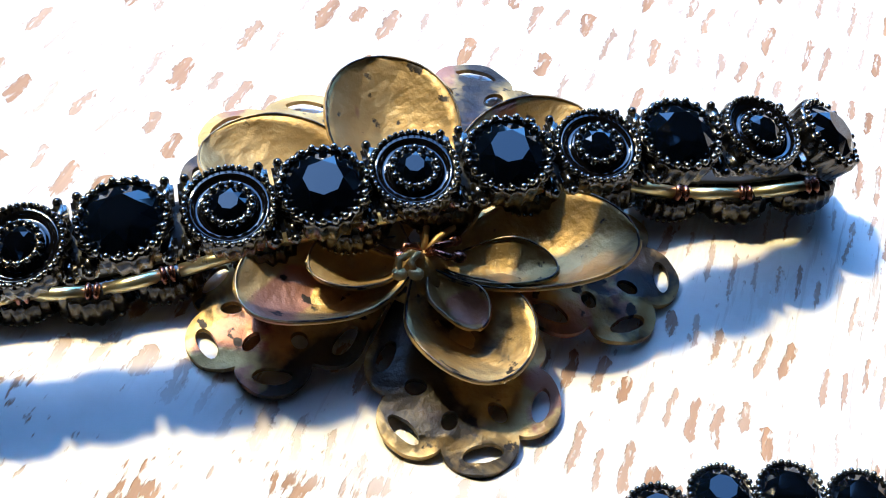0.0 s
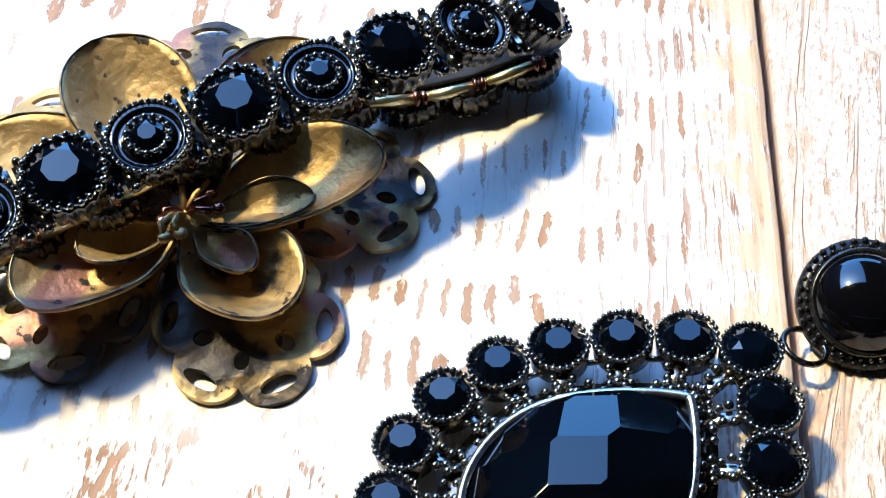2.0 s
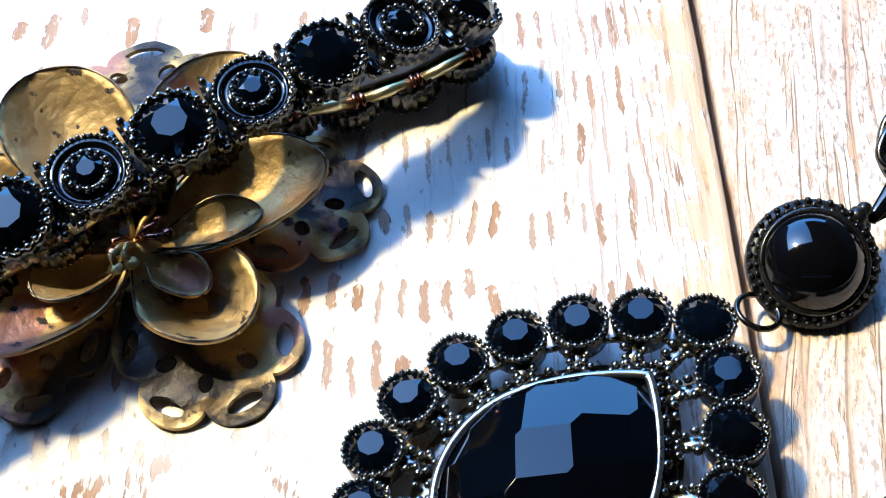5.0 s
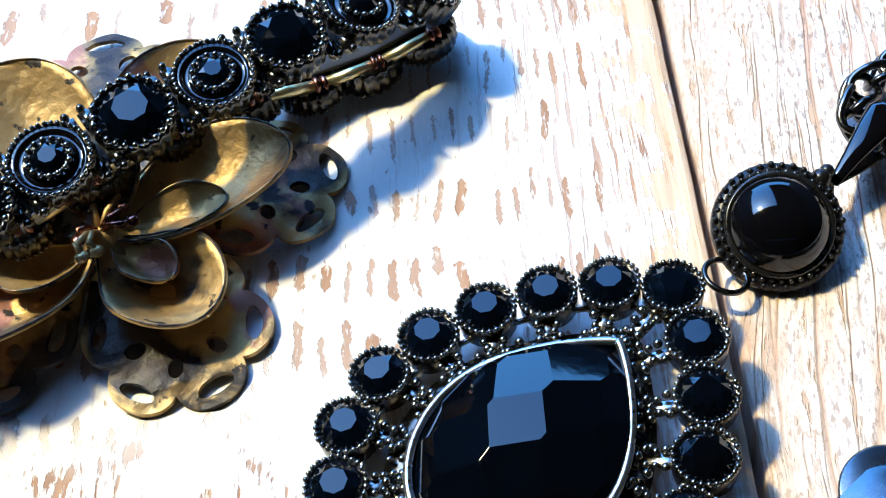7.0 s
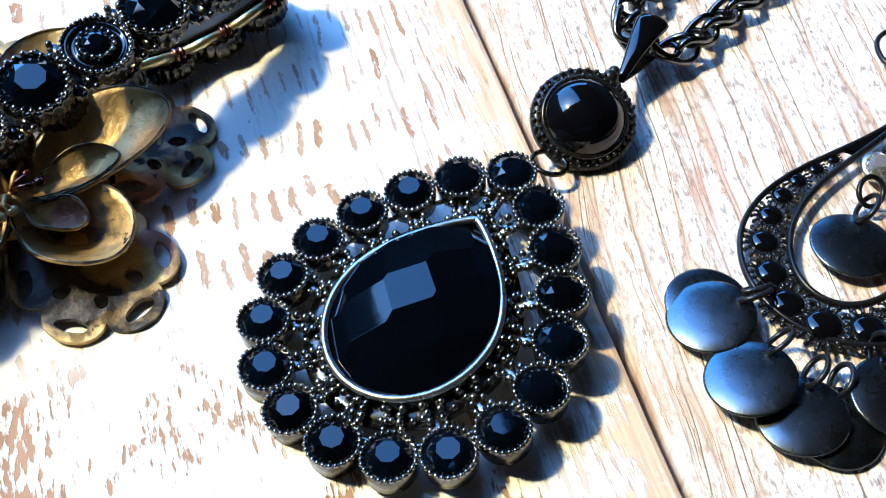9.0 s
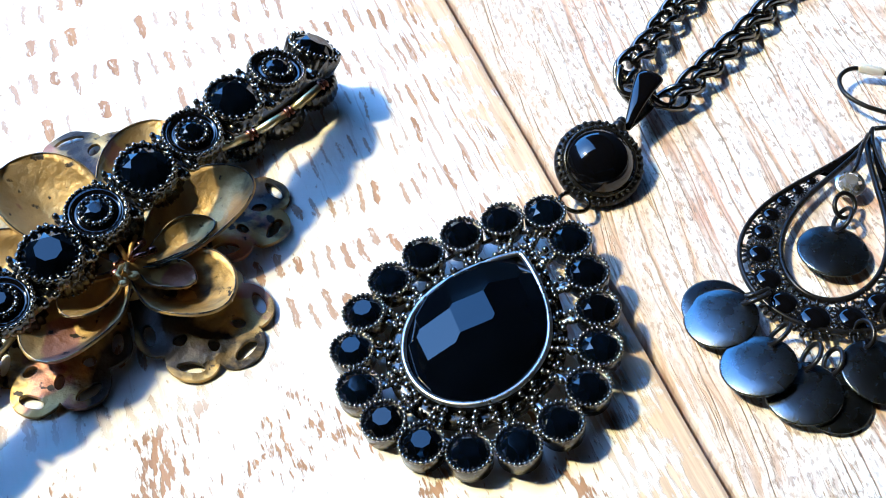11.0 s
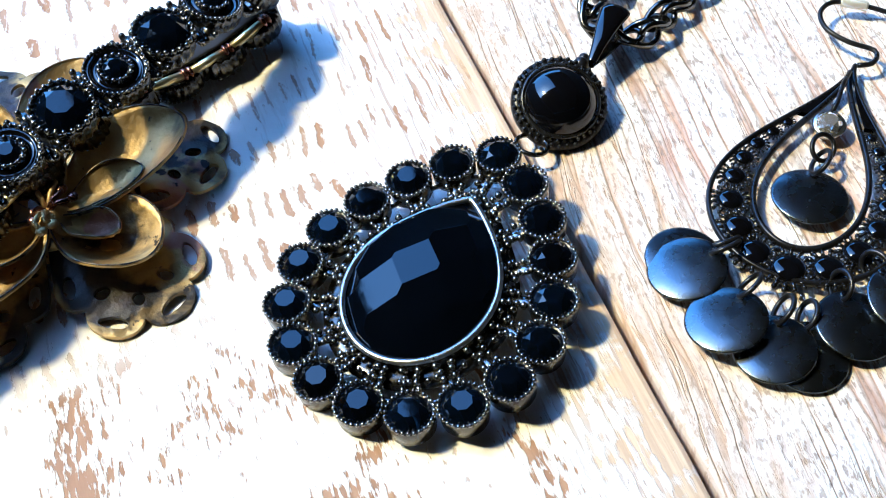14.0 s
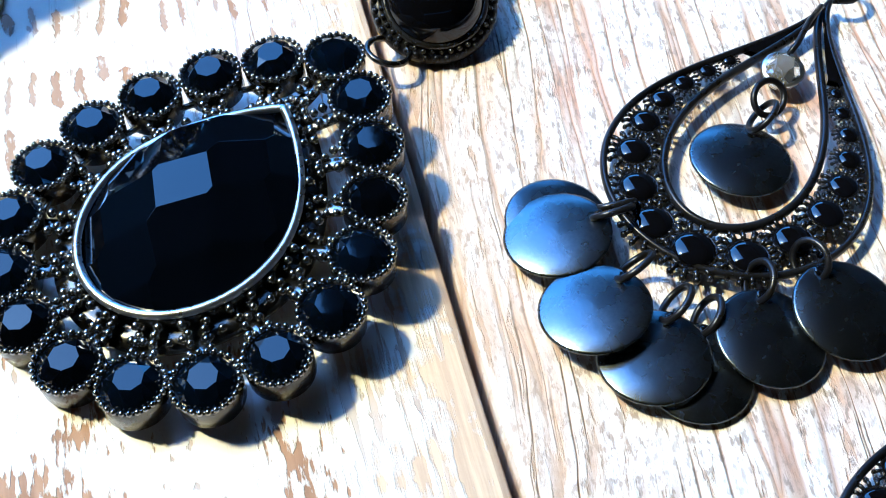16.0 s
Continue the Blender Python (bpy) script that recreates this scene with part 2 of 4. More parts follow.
def painted_grain():
    """White paint worn thin along the grain of the board: long thin brown lines, grey specks and orange patches."""
    m = Nodes("worn_white_paint_grain")
    wob = m.noise(30, 3)
    warped = m.tree.nodes.new("ShaderNodeVectorMath")
    comb = m.tree.nodes.new("ShaderNodeCombineXYZ")
    m.link(m.math("MULTIPLY_ADD", m.math("SUBTRACT", wob, 0.5), 0.0035, 0.0), comb.inputs[0])
    m.link(m.coord, warped.inputs[0])
    m.link(comb.outputs[0], warped.inputs[1])
    turned = m.tree.nodes.new("ShaderNodeMapping")
    m.link(warped.outputs[0], turned.inputs["Vector"])
    turned.inputs["Rotation"].default_value = (0, 0, radians(7))
    co = turned.outputs[0]
    a = m.noise(1.0, 2, m.mapped((190, 7, 1), co), 0.5)
    line = m.math("SUBTRACT", 1.0, m.math("MULTIPLY", m.math("ABSOLUTE", m.math("SUBTRACT", a, 0.5)), 32.0), clamp=True)
    a2 = m.noise(1.0, 2, m.mapped((330, 10, 1), co, (3.1, 1.7, 0)), 0.5)
    line2 = m.math("SUBTRACT", 1.0, m.math("MULTIPLY", m.math("ABSOLUTE", m.math("SUBTRACT", a2, 0.47)), 40.0), clamp=True)
    gate = m.ramp(m.noise(1.0, 4, m.mapped((150, 24, 1), co)), (0.38, 0.0), (0.46, 1.0))
    gate2 = m.ramp(m.noise(1.0, 4, m.mapped((150, 30, 1), co, (5.0, 2.0, 0))), (0.47, 0.0), (0.55, 1.0))
    line = m.math("MULTIPLY", m.math("MAXIMUM", m.math("MULTIPLY", line, gate), m.math("MULTIPLY", line2, gate2)), 0.9)
    b = m.noise(1.0, 5, m.mapped((620, 95, 1), co), 0.64)
    streak = m.math("MULTIPLY", m.ramp(b, (0.58, 0.0), (0.63, 1.0)), 0.75)
    spot = m.ramp(m.noise(1.0, 5, m.mapped((1500, 520, 1), co), 0.65), (0.525, 0.0), (0.585, 1.0))
    spot = m.math("MULTIPLY", spot, m.ramp(m.noise(160, 3), (0.38, 0.55), (0.56, 1.0)))
    blot = m.ramp(m.noise(70, 5), (0.50, 0.0), (0.66, 1.0))
    tan = m.math("MULTIPLY", blot, m.ramp(m.noise(1.0, 5, m.mapped((500, 90, 1), co), 0.6), (0.46, 0.0), (0.56, 1.0)))
    bare = m.math("MAXIMUM", m.math("MAXIMUM", line, streak), m.math("MULTIPLY", tan, 0.8), clamp=True)
    wood, grain = bare_wood(m, (420, 36, 200))
    wood = m.mix(m.ramp(m.noise(55, 2), (0.45, 0.0), (0.62, 1.0)), wood, (0.38, 0.185, 0.09))
    paint = m.mix(m.ramp(m.noise(90, 5), (0.40, 0.0), (0.70, 1.0)), (0.80, 0.785, 0.765), (0.72, 0.675, 0.61))
    col = m.mix(bare, paint, wood)
    peach = m.noise(1.0, 5, m.mapped((300, 42, 1), co, (2.0, 7.0, 0)), 0.6)
    col = m.mix(m.math("MULTIPLY", m.ramp(peach, (0.52, 0.0), (0.62, 1.0)), 0.45), col, (0.62, 0.40, 0.24))
    col = m.mix(m.math("MULTIPLY", spot, 0.8), col, (0.25, 0.19, 0.15))
    sep = m.tree.nodes.new("ShaderNodeSeparateXYZ")
    m.link(m.coord, sep.inputs[0])
    strip = m.math("MULTIPLY_ADD", m.math("ABSOLUTE", sep.outputs[0]), -58.0, m.math("MULTIPLY_ADD", b, 3.0, -0.35), clamp=True)
    col = m.mix(m.math("MULTIPLY", strip, 0.6), col, (0.54, 0.385, 0.235))
    m.set(Base_Color=col, Roughness=m.math("MULTIPLY_ADD", bare, 0.2, 0.5))
    height = m.math("ADD", m.math("SUBTRACT", 1.0, bare), m.math("MULTIPLY_ADD", b, 0.9, m.math("MULTIPLY", m.noise(500, 4), 0.5)))
    return m.bump(height, 0.00025, 0.8).mat


def soil():
    m = Nodes("paving_ground")
    n = m.noise(3, 6)
    m.set(Base_Color=m.mix(n, (0.10, 0.09, 0.07), (0.22, 0.20, 0.17)), Roughness=0.9)
    return m.bump(m.noise(40, 5), 0.004).mat


# near-black boards for the unseen sky blockers
def blocker_boards():
    m = Nodes("dark_blocker_boards")
    n = m.noise(1.0, 5, m.mapped((12, 12, 1.2)), 0.6)
    m.set(Base_Color=m.mix(n, (0.007, 0.006, 0.005), (0.022, 0.017, 0.013)), Roughness=0.7)
    return m.bump(n, 0.002).mat


blocker_wood = blocker_boards()
glass, deep_glass = black_glass(), black_glass("deep_black_glass", 0.36)
# leaves get darker brass: more tarnishing, part of it painted shade under the petals
leaf_brass = antique_brass("shade_tarnished_brass", 0.50, 0.57, (0.50, 0.37, 0.15))
onyx = enamel("polished_onyx", 0.05)
gloss, satin, brass = enamel(), disc_metal(), antique_brass()
crystal_mat, rubber_mat, edge_mat = crystal_glass(), rubber(), dark_tarnish()
sawn_mat, grain_mat, soil_mat = painted_sawn(), painted_grain(), soil()


# ---- building helpers; shapes are in centimetres ----
def cm(x, y, z, rx=0, ry=0, rz=0):
    return pose(x * CM, y * CM, z * CM, rx, ry, rz)


def facing(p, normal, ahead=(1, 0, 0)):
    """A pose at p whose z is the normal and whose x lies as near as can be to ahead."""
    z = Vector(normal).normalized()
    x = Vector(ahead)
    x = (x - z * x.dot(z)).normalized()
    y = z.cross(x)
    m = Matrix((x, y, z)).transposed().to_4x4()
    m.translation = Vector(p) * CM
    return m


def mesh(name, bm, material, smooth=False):
    bmesh.ops.scale(bm, vec=(CM, CM, CM), verts=bm.verts)
    for f in bm.faces:
        f.smooth = smooth
    me = bpy.data.meshes.new(name)
    bm.to_mesh(me)
    bm.free()
    me.materials.append(material)
    return me


def place(name, me, parent=None, m=None, label=""):
    ob = new(name, me)
    ob.parent = parent
    if m is not None:
        ob.matrix_basis = m
    return tagged(ob, label)


def part(name, bm, material, parent, label="", smooth=False, m=None):
    return place(name, mesh(name, bm, material, smooth), parent, m, label)


def thing(name, m, label, category, group=""):
    ob = new(name)
    ob.empty_display_size = 0.01
    ob.matrix_basis = m
    return tagged(ob, label, category, group)


def add_ball(bm, p, r, seg=8, flat=1.0):
    """A small bead."""
    rings = max(3, seg // 2)
    p = Vector(p)
    top, low = bm.verts.new(p + Vector((0, 0, r * flat))), bm.verts.new(p - Vector((0, 0, r * flat)))
    rows = []
    for i in range(1, rings):
        a = math.pi * i / rings
        rows.append([bm.verts.new(p + Vector((r * math.sin(a) * math.cos(2 * math.pi * j / seg), r * math.sin(a) * math.sin(2 * math.pi * j / seg), r * flat * math.cos(a)))) for j in range(seg)])
    for j in range(seg):
        k = (j + 1) % seg
        bm.faces.new((top, rows[0][j], rows[0][k]))
        bm.faces.new((low, rows[-1][k], rows[-1][j]))
        for a, b in zip(rows, rows[1:]):
            bm.faces.new((a[j], b[j], b[k], a[k]))


def add_tube(bm, pts, r, seg=8, closed=False, radii=None, squash=None):
    """A round bar swept along points; radii may vary along it."""
    pts = [Vector(p) for p in pts]
    n = len(pts)
    rings, up = [], Vector((0, 0, 1))
    for i, p in enumerate(pts):
        a = pts[(i - 1) % n] if closed or i else p
        b = pts[(i + 1) % n] if closed or i < n - 1 else p
        t = (b - a).normalized()
        if abs(t.dot(up)) > 0.98:
            up = Vector((1, 0, 0)) if abs(t.x) < 0.9 else Vector((0, 1, 0))
        s = t.cross(up).normalized()
        w = s.cross(t)
        rr = radii[i] if radii else r
        kx, kz = squash or (1, 1)
        rings.append([bm.verts.new(p + (s * math.cos(2 * math.pi * j / seg) * kx + w * math.sin(2 * math.pi * j / seg) * kz) * rr) for j in range(seg)])
    pairs = list(zip(rings, rings[1:])) + ([(rings[-1], rings[0])] if closed else [])
    for a, b in pairs:
        for j in range(seg):
            k = (j + 1) % seg
            bm.faces.new((a[j], a[k], b[k], b[j]))
    if not closed:
        bm.faces.new(rings[0][::-1])
        bm.faces.new(rings[-1])


def add_lathe(bm, profile, seg=32, wave=0.0, waves=0, cap=True):
    """A turned shape from (radius, height) pairs; wave flutes its wall."""
    rings = []
    for r, z in profile:
        rings.append([bm.verts.new(((r + (wave * math.cos(waves * 2 * math.pi * j / seg) if r > 0.2 else 0)) * math.cos(2 * math.pi * j / seg), (r + (wave * math.cos(waves * 2 * math.pi * j / seg) if r > 0.2 else 0)) * math.sin(2 * math.pi * j / seg), z)) for j in range(seg)])
    for a, b in zip(rings, rings[1:]):
        for j in range(seg):
            k = (j + 1) % seg
            bm.faces.new((a[j], a[k], b[k], b[j]))
    if cap:
        bm.faces.new(rings[0][::-1])
        bm.faces.new(rings[-1])


def add_box(bm, size, m):
    bmesh.ops.create_cube(bm, size=1.0, matrix=m @ Matrix.Diagonal((*size, 1)))


def round_stone(r, h, n=8):
    """A brilliant-cut crown: table, star, kite and girdle facets."""
    bm = bmesh.new()
    tab = [bm.verts.new((0.50 * r * math.cos(2 * math.pi * i / n), 0.50 * r * math.sin(2 * math.pi * i / n), h)) for i in range(n)]
    mid = [bm.verts.new((0.79 * r * math.cos(2 * math.pi * (i + 0.5) / n), 0.79 * r * math.sin(2 * math.pi * (i + 0.5) / n), 0.62 * h)) for i in range(n)]
    gir = [bm.verts.new((r * math.cos(math.pi * i / n), r * math.sin(math.pi * i / n), 0.08 * h)) for i in range(2 * n)]
    bm.faces.new(tab)
    for i in range(n):
        k = (i + 1) % n
        bm.faces.new((tab[i], mid[i], tab[k]))
        bm.faces.new((tab[i], mid[i - 1], gir[2 * i], mid[i]))
        bm.faces.new((mid[i], gir[2 * i], gir[2 * i + 1]))
        bm.faces.new((mid[i], gir[2 * i + 1], gir[(2 * i + 2) % (2 * n)]))
    bm.faces.new(gir[::-1])
    bmesh.ops.recalc_face_normals(bm, faces=bm.faces)
    return bm


def bead_ring(r, z, bead, count, seg=8, flat=1.0, wobble=0.0):
    bm = bmesh.new()
    for i in range(count):
        a = 2 * math.pi * i / count
        d = wobble * (random.random() - 0.5)
        add_ball(bm, ((r + d) * math.cos(a), (r + d) * math.sin(a), z + d), bead * (1 + 2 * d), seg, flat)
    return bm


def teardrop(length, width, s0, n=64, point=0.9, back=0.0):
    """Outline of a drop with its round end at y = 0 and its tip at y = length, anticlockwise."""
    half = []
    for i in range(n // 2 + 1):
        s = 0.5 - 0.5 * math.cos(math.pi * i / (n // 2))
        if s < s0:
            w = math.sqrt(max(0.0, 1 - (1 - s / s0) ** 2))
        else:
            w = (0.5 + 0.5 * math.cos(math.pi * (s - s0) / (1 - s0))) ** point
        half.append((width * w / 2, length * s - back))
    return half + [(-x, y) for x, y in half[-2:0:-1]]


# ---- ground and table ----
bm = bmesh.new()
bmesh.ops.create_grid(bm, x_segments=8, y_segments=8, size=40000)
ground = part("ground", bm, soil_mat, None, "bare paved ground below the table")
ground.location = (0, 0, -0.76)
tagged(ground, kind="structure", category="ground")


def slab(name, x0, x1, y0, y1, z0, z1, material, label):
    bm = bmesh.new()
    add_box(bm, (x1 - x0, y1 - y0, z1 - z0), Matrix.Translation(((x0 + x1) / 2, (y0 + y1) / 2, (z0 + z1) / 2)))
    ob = part(name, bm, material, None, label)
    return tagged(ob, kind="structure", category=name.split("_")[0])


# unseen boards and walls, added to keep reflections dark; open to the sun's side
slab("ceiling", -2, 400, -247, 330, 150, 156, blocker_wood, "unseen dark boards added overhead to keep sky out of reflections")
slab("ceiling", -172, -2.4, -247, 34, 150, 156, blocker_wood, "unseen dark boards added overhead to keep sky out of reflections")
slab("wall_east", 160, 172, -247.6, 330, -76, 149.6, blocker_wood, "unseen dark wall added to block low sky from reflections")
slab("wall_south", -172, 172, -260, -248, -76, 149.6, blocker_wood, "unseen dark wall added to block low sky from reflections")
slab("wall_west", -172, -160, -247.6, 400, -76, 149.6, blocker_wood, "unseen dark wall added to block low sky from reflections")
slab("wall_north", -500, 400, 400.4, 412, -76, 110, blocker_wood, "unseen dark wall added to block the low northern sky")


def plank(x0, x1, y0, y1, thick, material, parent, seed):
    """One table board with softly worn, slightly wavy long edges; its top lies at z = 0."""
    n = 160
    bm = bmesh.new()
    rows = []
    for i in range(n + 1):
        y = y0 + (y1 - y0) * i / n
        a = x0 + 0.035 * noise.noise((seed, y * 0.5, 0.3)) + 0.012 * noise.noise((seed, y * 3.0, 1.3))
        b = x1 + 0.035 * noise.noise((seed, y * 0.5, 7.3)) + 0.012 * noise.noise((seed, y * 3.0, 5.3))
        rows.append([bm.verts.new(v) for v in ((a, y, -thick), (a, y, -0.10), (a + 0.03, y, -0.03), (a + 0.10, y, 0), (b - 0.10, y, 0), (b - 0.03, y, -0.03), (b, y, -0.10), (b, y, -thick))])
    for p, q in zip(rows, rows[1:]):
        for j in range(8):
            k = (j + 1) % 8
            bm.faces.new((p[j], q[j], q[k], p[k]))
    bm.faces.new(rows[0])
    bm.faces.new(rows[-1][::-1])
    bmesh.ops.recalc_face_normals(bm, faces=bm.faces)
    return part("plank", bm, material, parent)


table = thing("table", cm(0, 0, 0), "rustic plank table with worn white paint over brown wood", "table")
plank(-21.0, -0.055, -45, 45, 2.2, sawn_mat, table, 3)
plank(0.055, 19.0, -45, 45, 2.2, grain_mat, table, 5)
plank(19.12, 38.0, -45, 45, 2.2, grain_mat, table, 8)
plank(-40.0, -21.12, -45, 45, 2.2, grain_mat, table, 11)
for x, y in ((-37, -40), (35, -40), (-37, 40), (35, 40)):
    bm = bmesh.new()
    add_box(bm, (6, 6, 73.8), Matrix.Translation((x, y, -39.1)))
    bmesh.ops.bevel(bm, geom=list(bm.edges), offset=0.4, segments=2, affect="EDGES")
    part("leg", bm, grain_mat, table)
for y in (-38, 38):
    bm = bmesh.new()
    add_box(bm, (70, 3, 8), Matrix.Translation((-1, y, -6.25)))
    bmesh.ops.bevel(bm, geom=list(bm.edges), offset=0.3, segments=2, affect="EDGES")
    part("rail", bm, grain_mat, table)

# ---- drop pendant ----
PEND = Vector((-2.53, -1.87, 0.0))
PEND_PLANE = (0.084, 0.0175, 0.8216)          # height of the stones' rims, cm
AXIS = Vector((1, 1, 0)).normalized()   # from the round end to the tip
pend_normal = Vector((-PEND_PLANE[0], -PEND_PLANE[1], 1))


def pend_z(x, y):
    return PEND_PLANE[0] * x + PEND_PLANE[1] * y + PEND_PLANE[2]


pendant = thing("drop_pendant", facing((PEND.x, PEND.y, pend_z(PEND.x, PEND.y)), pend_normal, (AXIS.y, -AXIS.x, 0)),
                "gunmetal drop pendant with black faceted stones lying on the table", "pendant")
# local frame: y runs to the tip, z up, rims at z = 0
cup_bm = bmesh.new()
add_lathe(cup_bm, [(0.05, -0.34), (0.33, -0.34), (0.355, -0.31), (0.365, -0.03), (0.355, 0.0), (0.315, 0.0), (0.305, -0.06), (0.05, -0.07)], 28)
cup_me = mesh("cup", cup_bm, gunmetal, True)
rim_me = mesh("beaded_rim", bead_ring(0.345, 0.005, 0.037, 27, 8, 1.0, 0.012), bright_gun, True)
stone_me = mesh("stone", round_stone(0.315, 0.15), glass)

outline = teardrop(4.83, 3.96, 0.385, 240, 0.37, 2.25)
seg = [math.dist(a, b) for a, b in zip(outline, outline[1:] + outline[:1])]
total = sum(seg)
spots, acc, want = [], 0.0, 0
for i, d in enumerate(seg):
    while want < 18 and acc + d >= want * total / 18:
        f = (want * total / 18 - acc) / d
        a, b = outline[i], outline[(i + 1) % len(outline)]
        spots.append((a[0] + (b[0] - a[0]) * f, a[1] + (b[1] - a[1]) * f))
        want += 1
    acc += d
for x, y in spots:
    cup = place("cup", cup_me, pendant, cm(x, y, 0, random.uniform(-3, 3), random.uniform(-3, 3), random.uniform(0, 360)))
    place("beaded_rim", rim_me, cup)
    place("stone", stone_me, cup, cm(0, 0, -0.02), "black faceted glass stone")

# the large checker-cut stone in the middle
C_LEN, C_WID = 2.98, 2.22
inner = [(x - 0.02, y) for x, y in teardrop(C_LEN, C_WID, 0.43, 72, 0.42, 1.46)]
bm = bmesh.new()
low = [bm.verts.new((x, y, -0.12)) for x, y in inner]
high = [bm.verts.new((x, y, 0.6)) for x, y in inner]
for i in range(len(low)):
    k = (i + 1) % len(low)
    bm.faces.new((low[i], low[k], high[k], high[i]))
bm.faces.new(low[::-1])
bm.faces.new(high)
H, GX, GY = 0.47, 0.70, 0.46          # crown height and how fast it falls off across and along
cut_rnd = random.Random(12)
for i in range(-5, 6):
    for j in range(-5, 6):
        px_, py_ = -0.12 + (i - j) * 0.36, -0.03 + (i + j) * 0.53
        if (px_ / 1.5) ** 2 + (py_ / 1.9) ** 2 > 1:
            continue
        dx, dy = px_ + 0.02, py_ + 0.02
        z0 = H - 0.5 * GX * dx * dx - 0.5 * GY * dy * dy
        no = Vector((GX * dx, GY * dy, 1)).normalized()
        no = (no + Vector((cut_rnd.uniform(-0.018, 0.018), cut_rnd.uniform(-0.018, 0.018), 0))).normalized()
        cut = bmesh.ops.bisect_plane(bm, geom=list(bm.verts) + list(bm.edges) + list(bm.faces), plane_co=(px_, py_, z0), plane_no=no, clear_outer=True)
        edges = [e for e in cut["geom_cut"] if isinstance(e, bmesh.types.BMEdge)]
        if edges:
            bmesh.ops.contextual_create(bm, geom=edges)
bmesh.ops.recalc_face_normals(bm, faces=bm.faces)
facet_edges = [e for e in bm.edges if e.calc_length() > 0.12 and min(v.co.z for v in e.verts) > 0.06 and len(e.link_faces) == 2]
bmesh.ops.bevel(bm, geom=facet_edges, offset=0.007, segments=1, affect="EDGES", clamp_overlap=True)
part("centre_stone", bm, deep_glass, pendant, "large black checker-cut glass drop")
bm = bmesh.new()
add_tube(bm, [(x * 1.035, y * 1.03, 0.05) for x, y in inner], 0.052, 8, True)
part("bezel", bm, steel, pendant, "polished steel bezel", True)
bm = bmesh.new()
walls = [[bm.verts.new((x * k, y * k, z)) for x, y in inner] for k, z in ((1.02, -0.32), (1.07, -0.28), (1.06, 0.04), (1.0, 0.06), (0.99, -0.1))]
for a, b in zip(walls, walls[1:]):
    for i in range(len(a)):
        k = (i + 1) % len(a)
        bm.faces.new((a[i], a[k], b[k], b[i]))
part("bezel_wall", bm, gunmetal, pendant, "", True)
bm = bmesh.new()
skirt = [[bm.verts.new((x * k, y * (1 + (k - 1) * 0.8), z)) for x, y in inner] for k, z in ((1.04, -0.14), (1.17, -0.15), (1.31, -0.19), (1.31, -0.23), (1.04, -0.23))]
for a, b in zip(skirt, skirt[1:]):
    for i in range(len(a)):
        k = (i + 1) % len(a)
        bm.faces.new((a[i], a[k], b[k], b[i]))
part("skirt", bm, gunmetal, pendant, "", True)
# bead-studded struts between the centre and the cups
bm = bmesh.new()
rb = random.Random(4)
ns = len(spots)
for i in range(ns):
    a, b = spots[i], spots[(i + 1) % ns]
    near = min(inner, key=lambda q: math.dist((q[0] * 1.05, q[1] * 1.05), (a[0] * 0.8, a[1] * 0.8)))
    nx, ny = near[0] * 1.06, near[1] * 1.06
    dx, dy = a[0] - nx, a[1] - ny
    ln = math.hypot(dx, dy) or 1
    add_tube(bm, [(nx, ny, -0.17), (a[0], a[1], -0.17)], 0.10, 8, squash=(1.0, 0.35))
    add_tube(bm, [(a[0] * 0.9, a[1] * 0.9, -0.2), (b[0] * 0.9, b[1] * 0.9, -0.2)], 0.04, 6)
    for k in range(4):
        f = (0.08 + k * 0.27) * max(0.2, ln - 0.38) / ln
        for side in (-1, 1):
            off = (0.085 + 0.03 * (k > 2)) * side
            add_ball(bm, (nx + dx * f - dy / ln * off, ny + dy * f + dx / ln * off, -0.10 + rb.uniform(-0.02, 0.04)), rb.uniform(0.048, 0.066), 8)
part("bead_lattice", bm, bright_gun, pendant, "", True)
bm = bmesh.new()
for i in range(38):
    x, y = inner[(i * len(inner)) // 38]
    add_ball(bm, (x * 1.12, y * 1.10, -0.03 + rb.uniform(-0.03, 0.03)), rb.uniform(0.05, 0.064), 8)
for i in range(46):
    x, y = inner[(i * len(inner)) // 46]
    add_ball(bm, (x * 1.25, y * 1.20, -0.10 + rb.uniform(-0.04, 0.04)), rb.uniform(0.045, 0.066), 8)
part("bead_border", bm, bright_gun, pendant, "", True)

# ---- the domed drop above the pendant, its bail and its chain ----
dome = thing("domed_drop", facing((0.75, 1.06, 0.19), (-0.02, -0.50, 1)), "round black cabochon drop in a beaded dark setting", "pendant")
bm = bmesh.new()
add_lathe(bm, [(0.1, 0.05), (0.48, 0.05), (0.72, 0.12), (0.82, 0.26), (0.80, 0.33), (0.66, 0.40), (0.62, 0.36), (0.1, 0.33)], 40)
part("setting", bm, black_metal, dome, "", True)
part("beaded_rim", bead_ring(0.765, 0.345, 0.045, 36, 8, 1.0, 0.03), black_metal, dome, "", True)
bm = bead_ring(0.70, 0.39, 0.036, 38, 8, 1.0, 0.03)
add_tube(bm, [(0.635 * math.cos(2 * math.pi * i / 40), 0.635 * math.sin(2 * math.pi * i / 40), 0.42) for i in range(40)], 0.045, 8, True)
part("collar", bm, fringe_metal, dome, "", True)
bm = bmesh.new()
dome_r, dome_a = 0.70, radians(64)
add_lathe(bm, [(0.63, 0.34)] + [(dome_r * math.sin(dome_a * (1 - i / 14)) + 0.001, 0.42 + dome_r * (math.cos(dome_a * (1 - i / 14)) - math.cos(dome_a))) for i in range(15)], 48)
